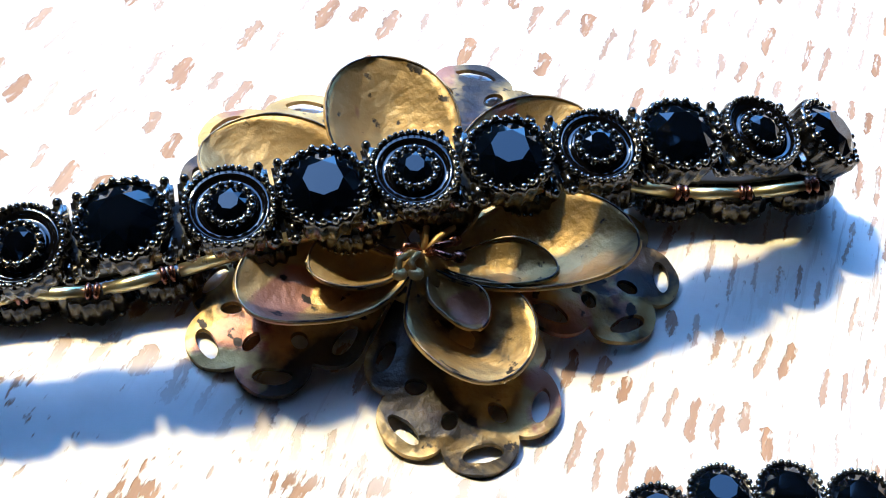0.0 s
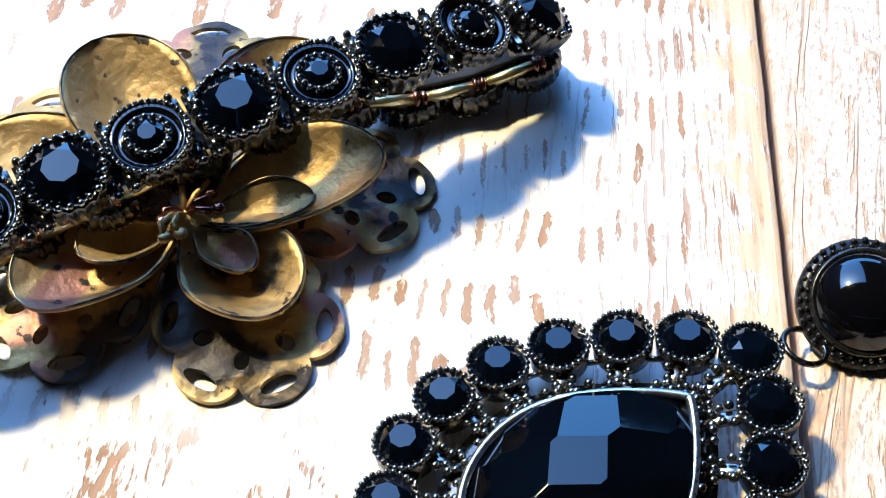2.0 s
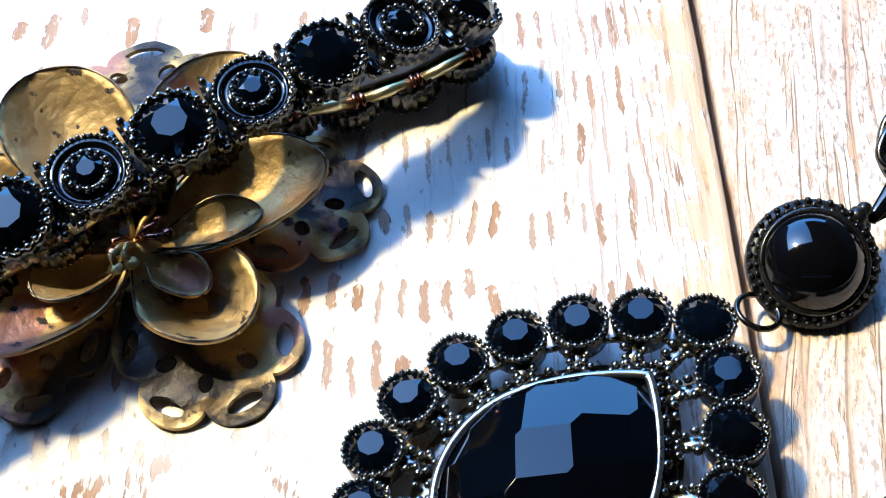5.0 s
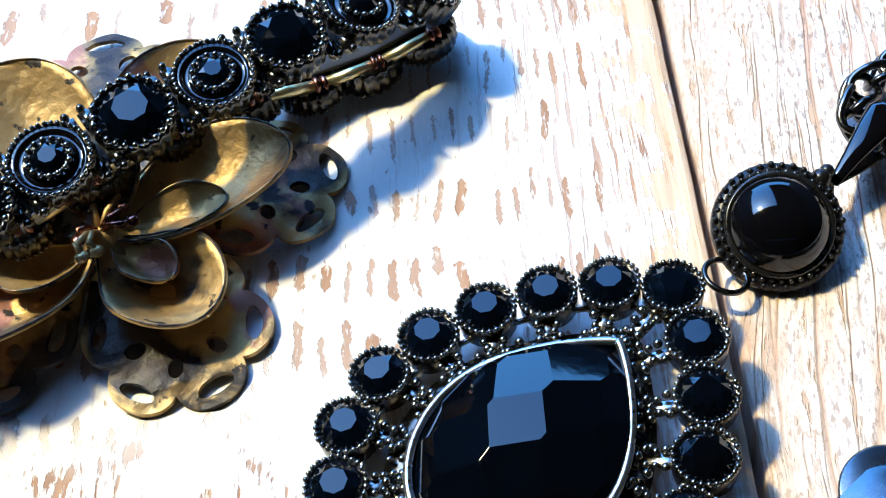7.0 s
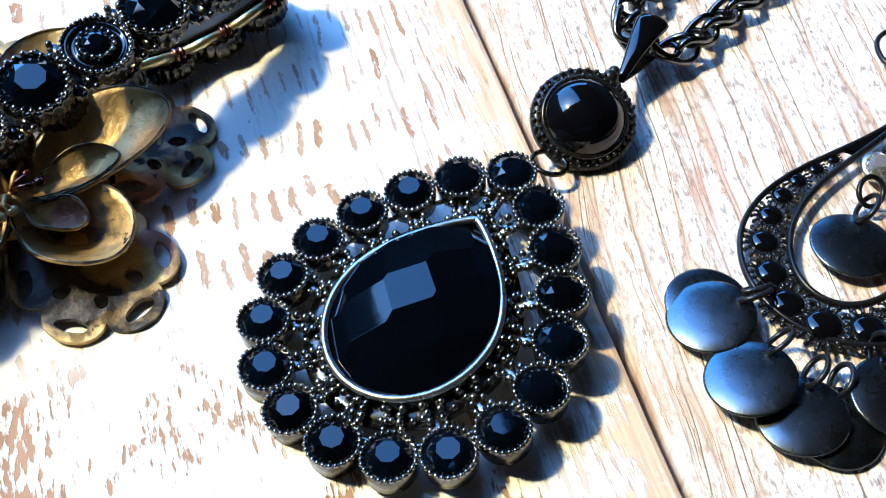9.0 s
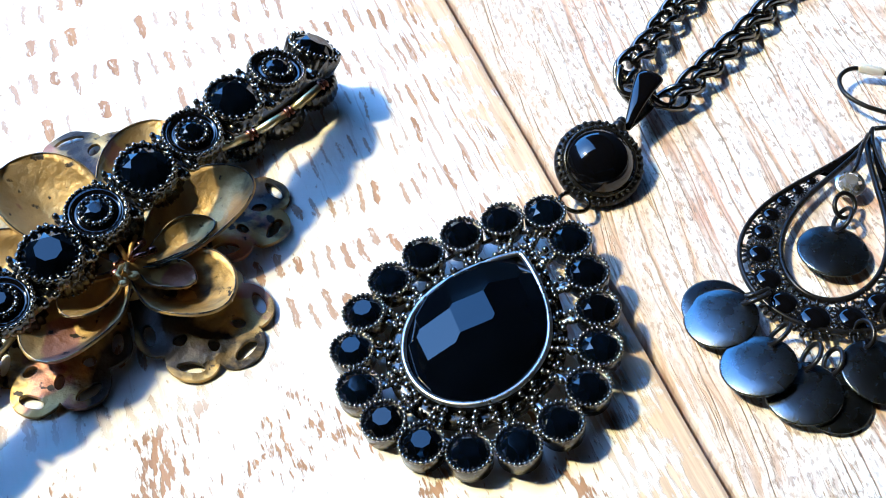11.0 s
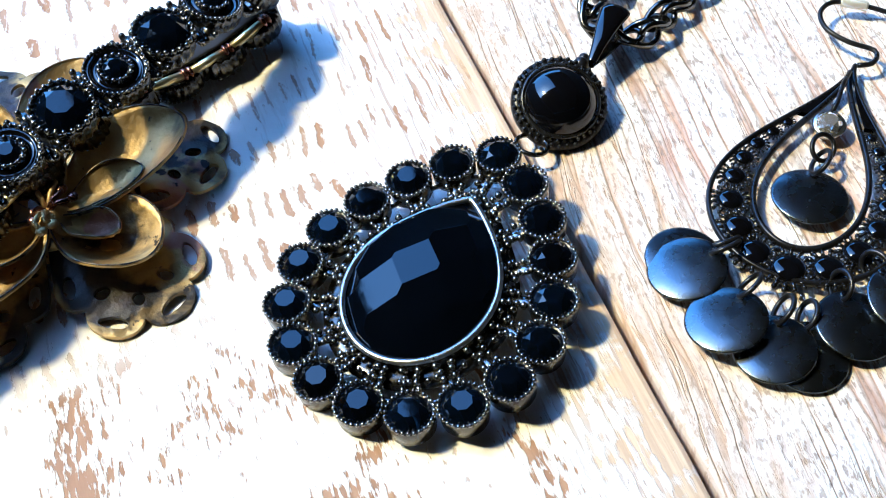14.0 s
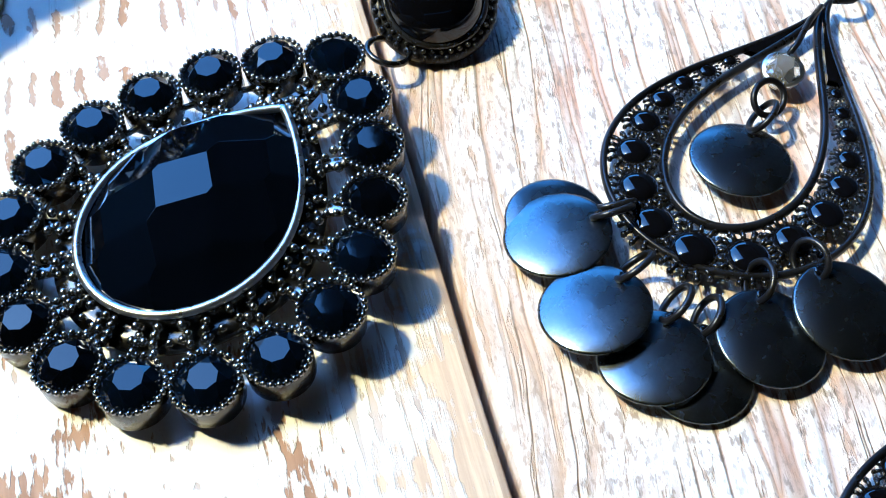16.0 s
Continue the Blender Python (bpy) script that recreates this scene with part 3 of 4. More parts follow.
part("cabochon", bm, onyx, dome, "glossy black cabochon", True)
bm = bmesh.new()
add_ball(bm, (0.60, 0.56, 0.26), 0.14, 10)
add_ball(bm, (0.70, 0.66, 0.22), 0.10, 10)
part("loop", bm, black_metal, dome, "", True)


def ring_points(p, r, normal, n=20, rx=1.0, ahead=(1, 0, 0)):
    m = facing((0, 0, 0), normal, ahead)
    return [Vector(p) + m @ Vector((r * rx * math.cos(2 * math.pi * i / n), r * math.sin(2 * math.pi * i / n), 0)) for i in range(n)]


bm = bmesh.new()
add_tube(bm, ring_points((0.02, 0.35, 0.30), 0.27, (0.25, 0.1, 1), 24), 0.04, 8, True)
link = part("jump_ring", bm, gunmetal, None, "dark gunmetal jump ring joining pendant and drop", True)
tagged(link, category="jump ring")
bail = thing("bail", cm(0, 0, 0), "glossy black tapered bail holding the chain", "bail")
bm = bmesh.new()
pa, pb = Vector((1.55, 1.50, 0.50)), Vector((2.44, 2.42, 0.76))
add_tube(bm, [pa.lerp(pb, f) + Vector((0, 0, 0.10 * math.sin(math.pi * f))) for f in (0, 0.1, 0.3, 0.5, 0.7, 0.9, 0.97, 1.0)], 0.1, 16,
         radii=[0.07, 0.085, 0.12, 0.17, 0.22, 0.27, 0.27, 0.24], squash=(1.0, 0.42))
part("body", bm, gloss, bail, "", True)
bm = bmesh.new()
pc = Vector((2.34, 2.32, 0.26))
add_tube(bm, [pa.lerp(pc, f) - Vector((0, 0, 0.05 * math.sin(math.pi * f))) for f in (0, 0.2, 0.4, 0.6, 0.8, 1.0)], 0.1, 14,
         radii=[0.06, 0.09, 0.13, 0.17, 0.21, 0.22], squash=(1.0, 0.3))
part("back", bm, gunmetal, bail, "", True)
bm = bmesh.new()
add_tube(bm, ring_points((1.43, 1.42, 0.46), 0.16, (0.7, -0.6, 0.4), 18), 0.04, 8, True)
part("small_ring", bm, gunmetal, bail, "", True)

bm = bmesh.new()
pts = []
for i in range(28):
    a = 2 * math.pi * i / 28
    pts.append((0.27 * math.cos(a) * (1 + 0.12 * math.cos(a) ** 2), 0.19 * math.sin(a), 0.08 * math.sin(2 * a)))
add_tube(bm, [(1.22 * x, 1.18 * y, 1.3 * z) for x, y, z in pts], 0.06, 8, True)
link_me = mesh("chain_link", bm, chain_metal, True)
chain = thing("necklace_chain", cm(0, 0, 0), "dark gunmetal curb chain running over the table", "chain")


def spline(pts, n):
    """Even steps along a smooth line through points."""
    pts = [Vector(p) for p in pts]
    out = []
    for i in range(len(pts) - 1):
        p0, p1, p2, p3 = pts[max(i - 1, 0)], pts[i], pts[i + 1], pts[min(i + 2, len(pts) - 1)]
        for k in range(24):
            t = k / 24
            out.append(0.5 * (2 * p1 + (p2 - p0) * t + (2 * p0 - 5 * p1 + 4 * p2 - p3) * t * t + (3 * p1 - p0 - 3 * p2 + p3) * t ** 3))
    out.append(pts[-1])
    d = [0.0]
    for a, b in zip(out, out[1:]):
        d.append(d[-1] + (b - a).length)
    res, j = [], 0
    for i in range(n):
        w = d[-1] * i / (n - 1)
        while j < len(d) - 2 and d[j + 1] < w:
            j += 1
        f = (w - d[j]) / max(d[j + 1] - d[j], 1e-9)
        res.append(out[j].lerp(out[j + 1], min(f, 1)))
    return res


path = [(9.6, 9.2, 0.22), (7.2, 7.0, 0.22), (5.2, 5.4, 0.22), (3.97, 4.5, 0.24), (3.1, 3.75, 0.3), (2.5, 3.3, 0.36), (2.12, 2.8, 0.42), (2.25, 2.35, 0.42), (2.7, 2.05, 0.36),
        (3.2, 2.3, 0.3), (4.1, 2.85, 0.25), (5.2, 3.5, 0.22), (7.4, 4.9, 0.22), (10.6, 6.9, 0.22)]
line = spline(path, 60)
for i, p in enumerate(line):
    q = line[min(i + 1, len(line) - 1)] - line[max(i - 1, 0)]
    side = Vector((-q.y, q.x, 0)).normalized()
    tilt = 0.75 + random.uniform(-0.15, 0.15)
    nrm = Vector((0, 0, 1)) * math.cos(tilt) + side * math.sin(tilt) * (1 if i % 2 else -1) * 0.8 + side * 0.25
    place("chain_link", link_me, chain, facing(p, nrm, q))

# ---- stretch bracelet lying as a flattened loop across the flower ----
bracelet = thing("stretch_bracelet", cm(0, 0, 0), "stretch bracelet of black stones and gunmetal beads over a flower", "bracelet")
bm = bmesh.new()
add_lathe(bm, [(0.2, -0.42), (0.50, -0.42), (0.53, -0.38), (0.57, -0.05), (0.55, 0.0), (0.49, 0.0), (0.47, -0.06), (0.2, -0.08)], 80, 0.022, 20)
big_base = mesh("setting", bm, gunmetal, True)
big_rim = mesh("beaded_rim", bead_ring(0.512, 0.02, 0.05, 24, 10, 1.0, 0.03), bright_gun, True)
big_stone = mesh("stone", round_stone(0.475, 0.20), glass)
bm = bmesh.new()
add_lathe(bm, [(0.2, -0.42), (0.46, -0.42), (0.54, -0.34), (0.57, -0.12), (0.55, -0.05), (0.50, -0.02), (0.46, -0.14), (0.30, -0.14), (0.28, 0.0), (0.23, 0.01), (0.2, -0.02)], 96, 0.02, 24)
ring_base = mesh("setting", bm, gunmetal, True)
ring_rim = mesh("beaded_rim", bead_ring(0.525, -0.02, 0.036, 40, 8), bright_gun, True)
ring_rim2 = mesh("beaded_rim", bead_ring(0.275, 0.01, 0.046, 15, 8), bright_gun, True)
ring_fill = bmesh.new()
add_lathe(ring_fill, [(0.285, -0.13), (0.285, -0.02), (0.33, -0.085), (0.38, -0.10), (0.43, -0.085), (0.475, -0.03), (0.475, -0.13)], 40)
ring_fill = mesh("enamel_band", ring_fill, gloss, True)
ring_stone = mesh("stone", round_stone(0.24, 0.09), glass)
bm = bmesh.new()
add_box(bm, (0.17, 0.30, 0.16), Matrix.Identity(4))
bmesh.ops.bevel(bm, geom=list(bm.edges), offset=0.035, segments=2, affect="EDGES")
tab_me = mesh("link_tab", bm, bright_gun, True)


def element(kind, m):
    """One bracelet link, its stone facing z."""
    base = place("setting", big_base if kind else ring_base, bracelet, m @ Matrix.Diagonal((0.93, 0.93, 0.95, 1)))
    if kind:
        place("beaded_rim", big_rim, base)
        place("stone", big_stone, base, cm(0, 0, -0.03, 0, 0, random.uniform(0, 45)), "black faceted glass stone")
    else:
        place("beaded_rim", ring_rim, base)
        place("beaded_rim", ring_rim2, base)
        place("enamel_band", ring_fill, base)
        place("stone", ring_stone, base, cm(0, 0, 0.0), "small black faceted stone")
    return base


# upper run: places of the rims and the way they face
TOP = [(-12.23, -1.56, 1.70, -0.3), (-11.48, -0.98, 1.85, -0.15), (-10.56, -0.35, 2.00, -0.05), (-9.55, 0.19, 2.12, 0), (-8.69, 0.78, 2.20, 0), (-7.86, 1.44, 2.20, 0), (-6.95, 2.11, 2.16, 0),
       (-6.03, 2.75, 2.10, 0.05), (-5.16, 3.38, 2.03, 0.12), (-4.22, 4.10, 1.85, 0.3), (-3.36, 4.90, 1.40, 0.75)]
for i, (x, y, z, lean) in enumerate(TOP):
    n = Vector((0.8 * lean + 0.06, 0.6 * lean - 0.22, 1))
    element(i % 2 == 0, facing((x, y, z), n, (0.78, 0.62, 0)))
    if i < len(TOP) - 1:
        x2, y2, z2, l2 = TOP[i + 1]
        mid = ((x + x2) / 2, (y + y2) / 2, (z + z2) / 2 - 0.05)
        joint = facing(mid, n + Vector((0.4 * l2, 0.3 * l2, 0)), (x2 - x, y2 - y, z2 - z))
        for s in (-1, 1):
            for k in (-0.11, 0.11):
                place("link_tab", tab_me, bracelet, joint @ cm(k, 0.34 * s, -0.16))
        bm = bmesh.new()
        for s in (-1, 1):
            for k in (-0.11, 0.11):
                add_ball(bm, (k, 0.50 * s, -0.10), 0.06, 8)
        part("bead", bm, gunmetal, bracelet, "", True, joint)
bm = bmesh.new()
add_tube(bm, [(x - 0.02, y + 0.07, z - 0.30) for x, y, z, lean in TOP], 0.36, 8, squash=(1.0, 0.22))
part("band", bm, elastic_mat, bracelet, "black elastic band under the links", True)
# lower run: stones face down, brass tubes cover the elastic
LOW = [(-3.55, 5.05, 0.75), (-4.35, 4.58, 0.72), (-5.16, 4.25, 0.72), (-6.0, 3.75, 1.05), (-6.88, 3.02, 1.35), (-7.78, 2.28, 1.4), (-8.68, 1.6, 1.33), (-9.64, 1.16, 1.02), (-10.63, 0.50, 0.72), (-11.33, -0.04, 0.66), (-12.08, -0.37, 0.63), (-12.7, -0.8, 0.62)]
for i, (x, y, z) in enumerate(LOW):
    element(i % 2 == 1, facing((x, y, z - 0.55), (0.0, 0.1, -1), (0.78, 0.62, 0)))
bm = bmesh.new()
add_tube(bm, [(x - 0.04, y + 0.05, z - 0.12) for x, y, z in LOW], 0.30, 10, squash=(1.0, 0.14))
part("band", bm, elastic_mat, bracelet, "black elastic band over the lower links", True)
near_side = Vector((0.22, -0.28, -0.2))
for (x, y, z), (x2, y2, z2) in zip(LOW, LOW[1:]):
    a, b = Vector((x, y, z)) + near_side, Vector((x2, y2, z2)) + near_side
    bm = bmesh.new()
    add_tube(bm, [a.lerp(b, 0.1), a.lerp(b, 0.9)], 0.085, 10)
    part("tube", bm, tube_brass, bracelet, "pale brass tube over the elastic", True)
    bm = bmesh.new()
    for f in (-0.07, 0.05):
        add_tube(bm, [a.lerp(b, f), a.lerp(b, f + 0.03), a.lerp(b, f + 0.06), a.lerp(b, f + 0.09)], 0.12, 12, radii=[0.09, 0.125, 0.125, 0.09])
    part("spacer", bm, copper, bracelet, "dark copper spacer ring", True)
bm = bmesh.new()
add_tube(bm, [(-3.5, 4.85, 1.1), (-3.1, 5.0, 0.9), (-3.2, 5.15, 0.65), (-3.55, 5.15, 0.5)], 0.05, 8)
part("elastic", bm, elastic_mat, bracelet, "", True)

# ---- antique brass flower ----
flower = thing("brass_flower_brooch", cm(-7.8, 1.92, 0), "tarnished brass flower brooch with filigree leaves and cupped petals", "brooch")


def filigree(length, width):
    """A pierced, scalloped metal leaf along +y, gently domed."""
    cu = bpy.data.curves.new("leaf", "CURVE")
    cu.dimensions, cu.fill_mode, cu.extrude = "2D", "BOTH", 0.035

    def ring(pts):
        s = cu.splines.new("POLY")
        s.points.add(len(pts) - 1)
        for p, (x, y) in zip(s.points, pts):
            p.co = (x, y, 0, 1)
        s.use_cyclic_u = True

    out = []
    cx0, cy0, rad = 0.0, 0.60 * length, 0.40 * length
    for i in range(140):
        a = radians(-128 + 256 * i / 139)            # from one shoulder over the tip to the other
        lobes = 0.78 + 0.26 * abs(math.cos(3.0 * a)) ** 0.6
        out.append((math.sin(a) * width / 2 * lobes, cy0 + math.cos(a) * rad * lobes))
    sx, sy = out[-1]
    out += [(sx * (1 - f) + 0.22 * f, sy * (1 - f)) for f in (0.35, 0.7, 1.0)]
    out += [(-x, y) for x, y in out[-1:-4:-1]]
    ring(out)

    def hole(cx, cy, rx, ry, turn):
        c, s = math.cos(turn), math.sin(turn)
        ring([(cx + rx * math.cos(t) * c - ry * math.sin(t) * s, cy + rx * math.cos(t) * s + ry * math.sin(t) * c) for t in [-2 * math.pi * k / 18 for k in range(18)]])

    w, l = width / 2, length
    for ang in (-120, -60, 0, 60, 120):
        t = radians(ang)
        hole(math.sin(t) * w * 0.83, cy0 + math.cos(t) * rad * 0.83, 0.085 * length, 0.037 * length, -t)
    for ang in (-90, -30, 30, 90):
        t = radians(ang)
        hole(math.sin(t) * w * 0.50, cy0 + math.cos(t) * rad * 0.50, 0.034 * length, 0.048 * length, -t)
    hole(0, 0.30 * l, 0.10 * w, 0.07 * l, 0)
    tmp = bpy.data.objects.new("leaf", cu)
    me = bpy.data.meshes.new_from_object(tmp)
    bpy.data.objects.remove(tmp)
    bpy.data.curves.remove(cu)
    b = bmesh.new()
    b.from_mesh(me)
    bpy.data.meshes.remove(me)
    bmesh.ops.remove_doubles(b, verts=b.verts, dist=0.0005)
    bmesh.ops.triangulate(b, faces=b.faces)
    for k in range(-12, 30):
        for no in ((1, 0, 0), (0, 1, 0)):
            bmesh.ops.bisect_plane(b, geom=list(b.verts) + list(b.edges) + list(b.faces), plane_co=(k * 0.125 + 0.013, k * 0.125 + 0.013, 0), plane_no=no)
    bmesh.ops.triangulate(b, faces=b.faces)
    for e in b.edges:
        e.smooth = e.calc_face_angle(0.0) < 0.8
    for v in b.verts:
        f = v.co.y / length
        v.co.z += 0.30 * max(0.0, 1 - f) ** 1.2 + 0.13 * math.sin(math.pi * f) - 0.10 * (v.co.x / w) ** 2 + 0.09 * noise.noise((v.co.x * 1.8, v.co.y * 1.8, length)) + 0.03 * noise.noise((v.co.x * 5, v.co.y * 5, 1.3))
    return b


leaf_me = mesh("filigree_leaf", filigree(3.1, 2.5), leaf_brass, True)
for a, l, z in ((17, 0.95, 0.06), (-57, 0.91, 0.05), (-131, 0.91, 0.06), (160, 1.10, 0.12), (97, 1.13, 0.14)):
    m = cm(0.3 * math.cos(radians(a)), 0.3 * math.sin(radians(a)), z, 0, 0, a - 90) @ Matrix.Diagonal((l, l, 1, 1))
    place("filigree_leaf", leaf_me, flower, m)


def petal(length, width, cup, thick=0.045, seed=0):
    """A spoon-like petal along +y, hollow side up, with a rolled rim."""
    nu, nv = 18, 14
    bm = bmesh.new()
    grid = []
    for i in range(nu + 1):
        u = i / nu
        u = math.sin(math.pi / 2 * u ** 0.9)
        w = width / 2 * (0.16 + 0.84 * math.sin(math.pi / 2 * u / 0.58) if u < 0.58 else math.sqrt(max(0.0, 1 - ((u - 0.58) / 0.42) ** 2)))
        w = max(w, 0.05 * width)
        row = []
        for j in range(nv + 1):
            v = 2 * j / nv - 1
            z = cup * (0.62 * (2 * w * v / width) ** 2 + 0.42 * ((u - 0.5) / 0.5) ** 2)
            z += 0.03 * noise.noise((v * 2 + seed, u * 3, 0.5))
            row.append(bm.verts.new((w * v, u * length, z)))
        grid.append(row)
    for a, b in zip(grid, grid[1:]):
        for j in range(nv):
            bm.faces.new((a[j], a[j + 1], b[j + 1], b[j]))
    edge = [r[0].co.copy() for r in grid] + [r[-1].co.copy() for r in grid[-2::-1]]
    bmesh.ops.remove_doubles(bm, verts=bm.verts, dist=0.002)
    bmesh.ops.solidify(bm, geom=list(bm.faces), thickness=thick)
    rim = bmesh.new()
    add_tube(rim, edge, 0.014, 6)
    return bm, rim


# base in the plan, height there, way, slope up, length, width, cup
MID = Vector((0.13, -0.46))
PETALS = [(0.20, -0.42, 0.34, 25, 7, 2.60, 1.55, 0.80), (0.16, -0.55, 0.34, -40, 1, 1.90, 1.45, 0.78), (0.02, -0.52, 0.34, -143, 1, 2.15, 1.55, 0.80),
          (-0.2, 0.02, 0.28, 174, 3, 2.95, 1.70, 0.8), (-0.12, 0.16, 0.34, 127, 17, 2.50, 1.70, 0.8), (0.09, 0.18, 0.28, 66, 4, 2.9, 1.55, 0.8)]
for k, (bx, by, z, a, up, l, w, c) in enumerate(PETALS):
    m = cm(bx, by, z, 0, 0, a - 90) @ pose(0, 0, 0, up, 0, 0)
    bm, rim = petal(l, w, c, seed=k * 3.1)
    part("rim", rim, edge_mat, part("petal", bm, brass, flower, "", True, m), "dark tarnished edge", True)
for k, (a, up, l, w) in enumerate(((16, 3, 1.45, 0.74), (-38, 3, 1.05, 0.62), (-152, 4, 1.2, 0.9), (165, 10, 1.2, 0.7), (85, 10, 1.2, 0.7))):
    m = cm(MID.x + 0.2 * math.cos(radians(a)), MID.y + 0.2 * math.sin(radians(a)), 0.47, 0, 0, a - 90) @ pose(0, 0, 0, up, 0, 0)
    bm, rim = petal(l, w, 0.45, 0.035, 20 + k)
    part("rim", rim, edge_mat, part("inner_petal", bm, brass, flower, "", True, m), "dark tarnished edge", True)
bm = bmesh.new()
add_lathe(bm, [(0.05, 0.1), (0.55, 0.12), (0.50, 0.4), (0.42, 0.52), (0.30, 0.64), (0.22, 0.72), (0.12, 0.8), (0.02, 0.82)], 20)
part("boss", bm, brass, flower, "", True, cm(MID.x, MID.y, 0))
rc = random.Random(9)
for k in range(7):
    a = 2 * math.pi * k / 7 + rc.random()
    r = rc.uniform(0.2, 0.5)
    bm = bmesh.new()
    add_tube(bm, [(0, 0, 0.7), (r * 0.5 * math.cos(a), r * 0.5 * math.sin(a), 0.88), (r * math.cos(a), r * math.sin(a), 0.9), (r * 1.3 * math.cos(a + 0.3), r * 1.3 * math.sin(a + 0.3), 0.82)], 0.045, 8)
    add_ball(bm, (r * 1.3 * math.cos(a + 0.3), r * 1.3 * math.sin(a + 0.3), 0.83), 0.10, 10, 0.5)
    part("stamen", bm, copper if k % 3 == 0 else brass, flower, "", True, cm(MID.x, MID.y, 0.04))


# ---- chandelier earring ----
def earring():
    """Drop-shaped earring of black filigree; its round end lies at the origin's side -y, tip to +y."""
    ear = thing("chandelier_earring", cm(0, 0, 0), "black filigree chandelier earring with hanging satin discs", "earring", "pair of earrings")
    outer = teardrop(4.94, 3.06, 0.31, 120, 0.86, 1.34)
    innr = [(x - 0.03, y) for x, y in teardrop(4.1, 1.72, 0.30, 100, 0.82, 0.72)]
    bm = bmesh.new()
    add_tube(bm, [(x, y, 0.22) for x, y in outer], 0.052, 8, True, squash=(0.85, 1.2))
    part("outer_frame", bm, black_metal, ear, "", True)
    bm = bmesh.new()
    add_tube(bm, [(x, y, 0.22) for x, y in innr], 0.06, 8, True, squash=(0.85, 1.2))
    part("inner_frame", bm, black_metal, ear, "", True)
    # strap that fills the tip
    bm = bmesh.new()
    tip_o = [p for p in outer if p[1] > 2.05]
    for s in (-1, 1):
        side = sorted([p for p in tip_o if p[0] * s >= -1e-6], key=lambda q: q[1])
        rows = []
        for x, y in side:
            xi = max([abs(p[0]) for p in innr if abs(p[1] - y) < 0.12] or [0.0])
            rows.append([bm.verts.new((x, y, 0.18)), bm.verts.new((s * xi, y, 0.18)), bm.verts.new((s * xi, y, 0.27)), bm.verts.new((x, y, 0.27))])
        for a, b in zip(rows, rows[1:]):
            for j in range(4):
                bm.faces.new((a[j], a[(j + 1) % 4], b[(j + 1) % 4], b[j]))
    bmesh.ops.remove_doubles(bm, verts=bm.verts, dist=0.002)
    bmesh.ops.recalc_face_normals(bm, faces=bm.faces)
    part("tip_plate", bm, gloss, ear)
    # beaded medallions, larger towards the round end
    cab = bmesh.new()
    add_lathe(cab, [(0.60, 0.0), (0.62, 0.10), (0.55, 0.2), (0.40, 0.28), (0.2, 0.33), (0.02, 0.34)], 20)
    cab = mesh("cabochon", cab, gloss, True)
    bm = bmesh.new()
    add_lathe(bm, [(0.1, -0.12), (0.66, -0.12), (0.70, 0.0), (0.68, 0.10), (0.62, 0.12), (0.57, 0.04), (0.1, 0.0)], 24)
    for i in range(16):
        a = 2 * math.pi * i / 16
        c, d = math.cos(a), math.sin(a)
        add_tube(bm, [(0.64 * c, 0.64 * d, 0.05), (0.80 * c, 0.80 * d, 0.10), (0.95 * c, 0.95 * d, 0.02)], 0.085, 6)
        add_ball(bm, (0.95 * c, 0.95 * d, 0.02), 0.115, 6)
    med = mesh("medallion", bm, dark_lace, True)
    spots = [(0.02, -1.14, 0.38), (-0.52, -1.01, 0.35), (-0.88, -0.60, 0.33), (-1.15, -0.11, 0.30), (-1.22, 0.40, 0.26), (-1.19, 0.85, 0.22), (-1.08, 1.24, 0.19), (-0.91, 1.59, 0.16), (-0.74, 1.90, 0.13),
             (0.58, -0.93, 0.35), (0.93, -0.45, 0.33), (1.13, 0.10, 0.30), (1.17, 0.60, 0.26), (1.10, 1.04, 0.21), (0.97, 1.42, 0.18), (0.79, 1.74, 0.15), (0.62, 2.02, 0.12)]
    for x, y, r in spots:
        mo = place("medallion", med, ear, cm(x, y, 0.20, 0, 0, random.uniform(0, 90)) @ Matrix.Diagonal((r * 1.1, r * 1.1, r * 1.1, 1)))
        place("cabochon", cab, mo)
    # discs on rings
    dm = bmesh.new()
    add_lathe(dm, [(0.02, -0.05), (0.55, -0.02), (0.605, 0.0), (0.61, 0.02), (0.58, 0.035), (0.31, 0.072), (0.02, 0.086)], 40)
    disc = mesh("disc", dm, satin, True)
    hm = bmesh.new()
    add_lathe(hm, [(0.02, 0.03), (0.065, 0.03), (0.065, 0.062), (0.02, 0.062)], 12)
    hole = mesh("hole", hm, gloss, True)
    ring_bm = bmesh.new()
    add_tube(ring_bm, [(0.24 * math.cos(2 * math.pi * i / 24), 0.20 * math.sin(2 * math.pi * i / 24), 0) for i in range(24)], 0.042, 8, True)
    ring_me = mesh("jump_ring", ring_bm, black_metal, True)
    return ear, disc, hole, ring_me


EAR_AT, EAR_WAY = (3.41, -2.56), 47.0
ear, disc_me, hole_me, ring_me = earring()
ear_m = cm(EAR_AT[0], EAR_AT[1], 0, 0, 0, EAR_WAY - 90)
inv = ear_m.inverted()
ear.matrix_basis = ear_m
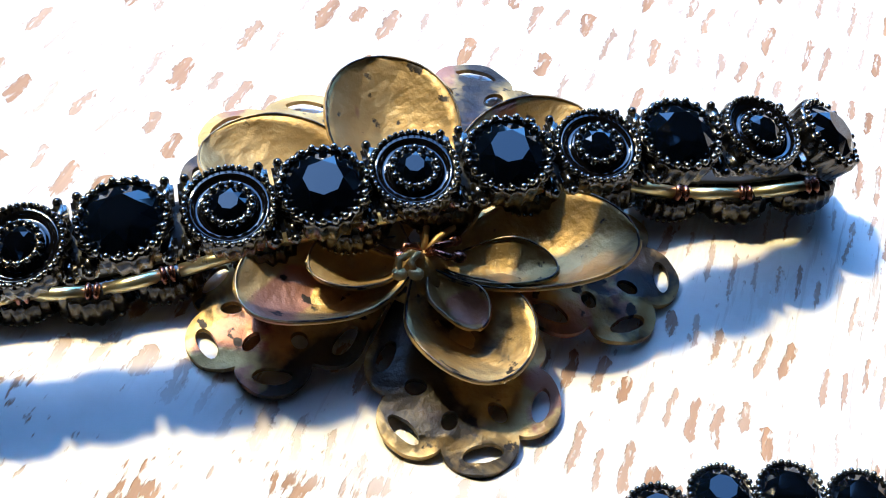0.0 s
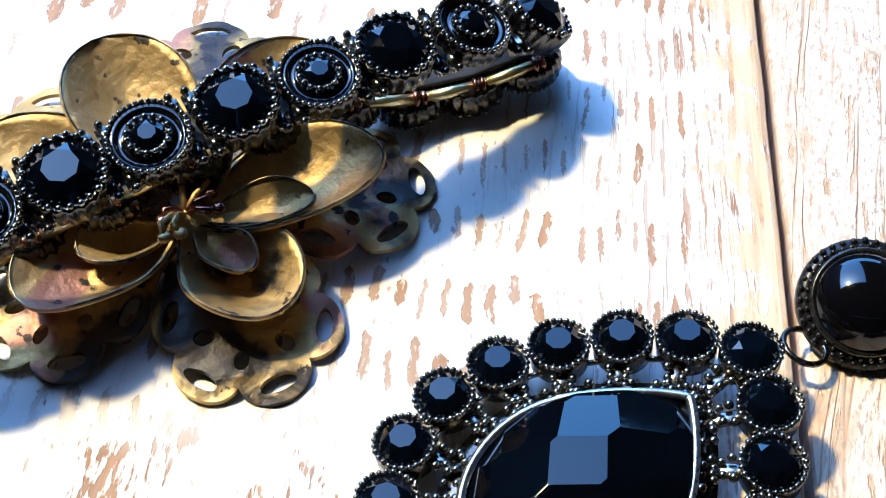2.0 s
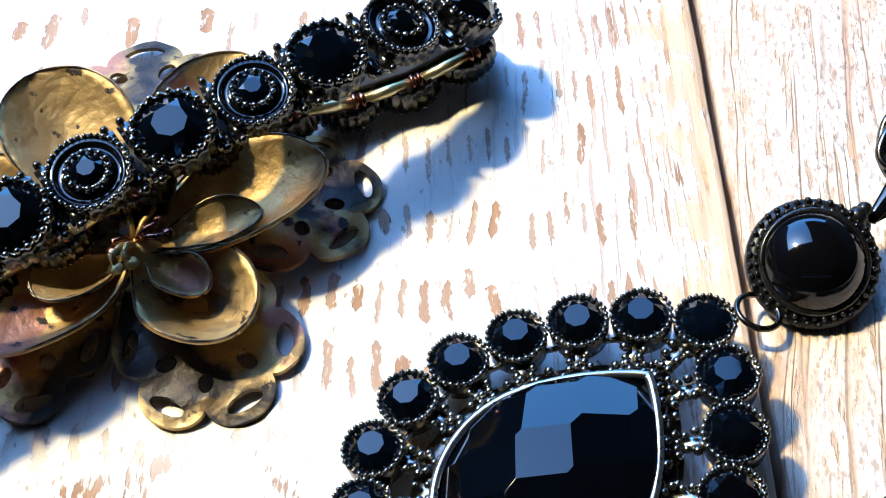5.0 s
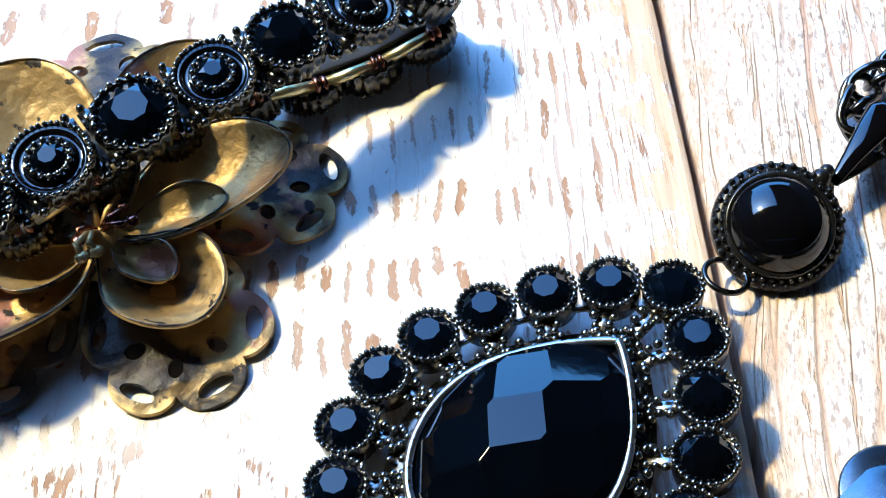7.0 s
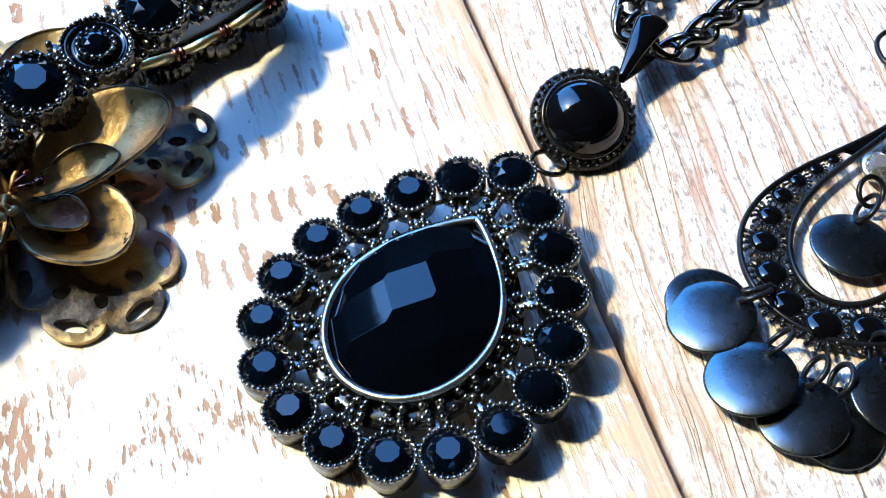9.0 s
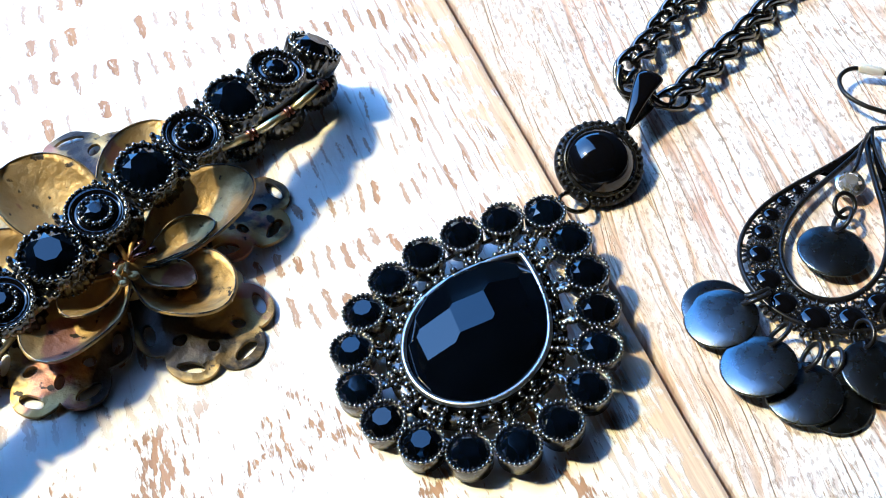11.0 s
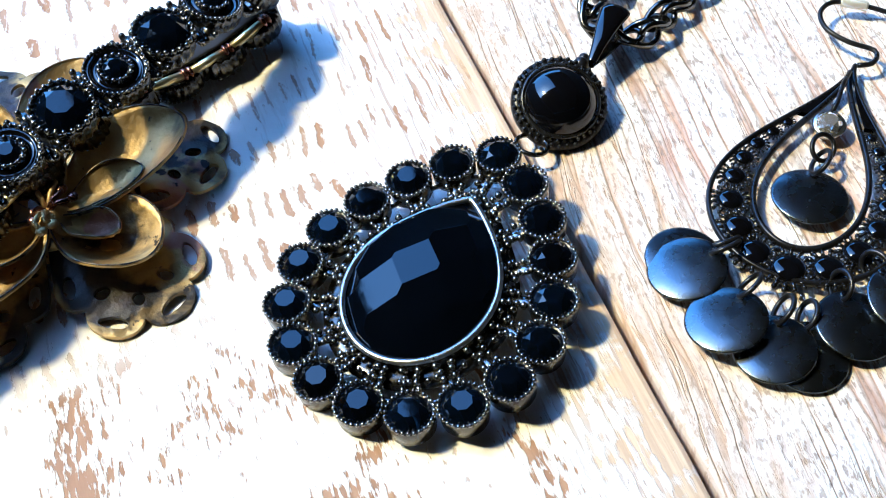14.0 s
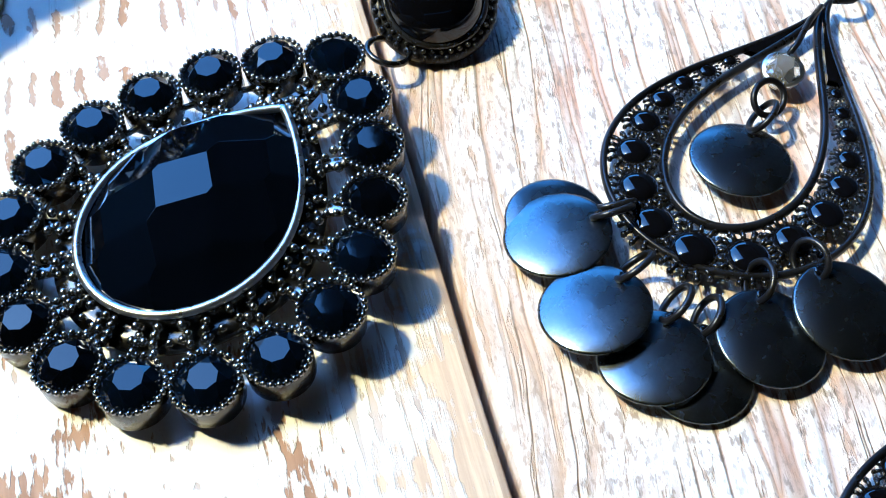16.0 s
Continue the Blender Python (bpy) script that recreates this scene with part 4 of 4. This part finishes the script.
# discs: middle, height, lean; each hangs from the round end
for x, y, z, rx, ry in ((1.34, -2.60, 0.10, 4, 2), (1.25, -2.86, 0.22, -4, -9), (2.17, -4.85, 0.10, 3, 3), (1.77, -4.61, 0.18, -3, -4), (1.32, -3.97, 0.30, -6, -8), (3.04, -4.68, 0.20, 4, 6), (3.96, -4.56, 0.24, 7, 5)):
    d = place("disc", disc_me, ear, inv @ cm(x, y, z, rx, ry, 0), "satin black metal disc")
    to = Vector((EAR_AT[0] - x, EAR_AT[1] - y, 0)).normalized()
    h = Vector((x, y, z)) + to * 0.52
    place("hole", hole_me, d, cm(to.x * 0.52, to.y * 0.52, 0.0))
    place("jump_ring", ring_me, ear, inv @ facing(h + to * 0.14 + Vector((0, 0, 0.12)), Vector((-to.y * 0.8, to.x * 0.8, 0.6)), to + Vector((0, 0, 0.2))))
place("disc", disc_me, ear, inv @ cm(3.70, -2.22, 0.16, -3, 3, 0), "satin black metal disc")
to = Vector((0.7, 0.71, 0))
place("jump_ring", ring_me, ear, inv @ facing((4.16, -1.72, 0.28), (-0.6, 0.5, 0.6), to))
place("jump_ring", ring_me, ear, inv @ facing((4.32, -1.5, 0.34), (0.2, -0.5, 0.8), to))
place("crystal", mesh("crystal", round_stone(0.23, 0.16), crystal_mat), ear, inv @ facing((4.70, -1.05, 0.30), (-0.1, -0.2, 1)), "clear faceted crystal")
bm = bmesh.new()
add_lathe(bm, [(0.05, -0.16), (0.2, -0.16), (0.27, 0.02), (0.25, 0.04), (0.05, 0.0)], 16)
part("crystal_cup", bm, steel, ear, "", True, inv @ facing((4.70, -1.05, 0.29), (-0.1, -0.2, 1)))
bm = bmesh.new()
add_tube(bm, [(4.82, -0.88, 0.34), (5.0, -0.75, 0.40), (5.3, -0.42, 0.42), (5.6, -0.15, 0.38)], 0.04, 8)
part("hanger", bm, black_metal, ear, "", True, inv)
bm = bmesh.new()
add_tube(bm, spline([(5.85, 0.0, 0.30), (6.12, -0.05, 0.30), (6.30, 0.18, 0.32), (5.98, 0.55, 0.34), (5.80, 0.95, 0.36), (5.90, 1.35, 0.36), (6.22, 1.55, 0.34), (6.6, 1.45, 0.3), (7.15, 1.05, 0.2), (7.7, 0.5, 0.12), (8.3, -0.15, 0.1)], 60), 0.045, 8)
wire = part("ear_wire", bm, black_metal, ear, "", True, inv)
bm = bmesh.new()
add_tube(bm, [(6.42, 1.54, 0.32), (6.46, 1.525, 0.32), (6.80, 1.32, 0.26), (6.84, 1.295, 0.25)], 0.1, 12, radii=[0.08, 0.1, 0.1, 0.08])
part("rubber_stop", bm, rubber_mat, wire, "clear rubber stopper", True)

second = copy_thing(ear, cm(3.90, -7.85, 0, 0, 0, 45.7 - 90))
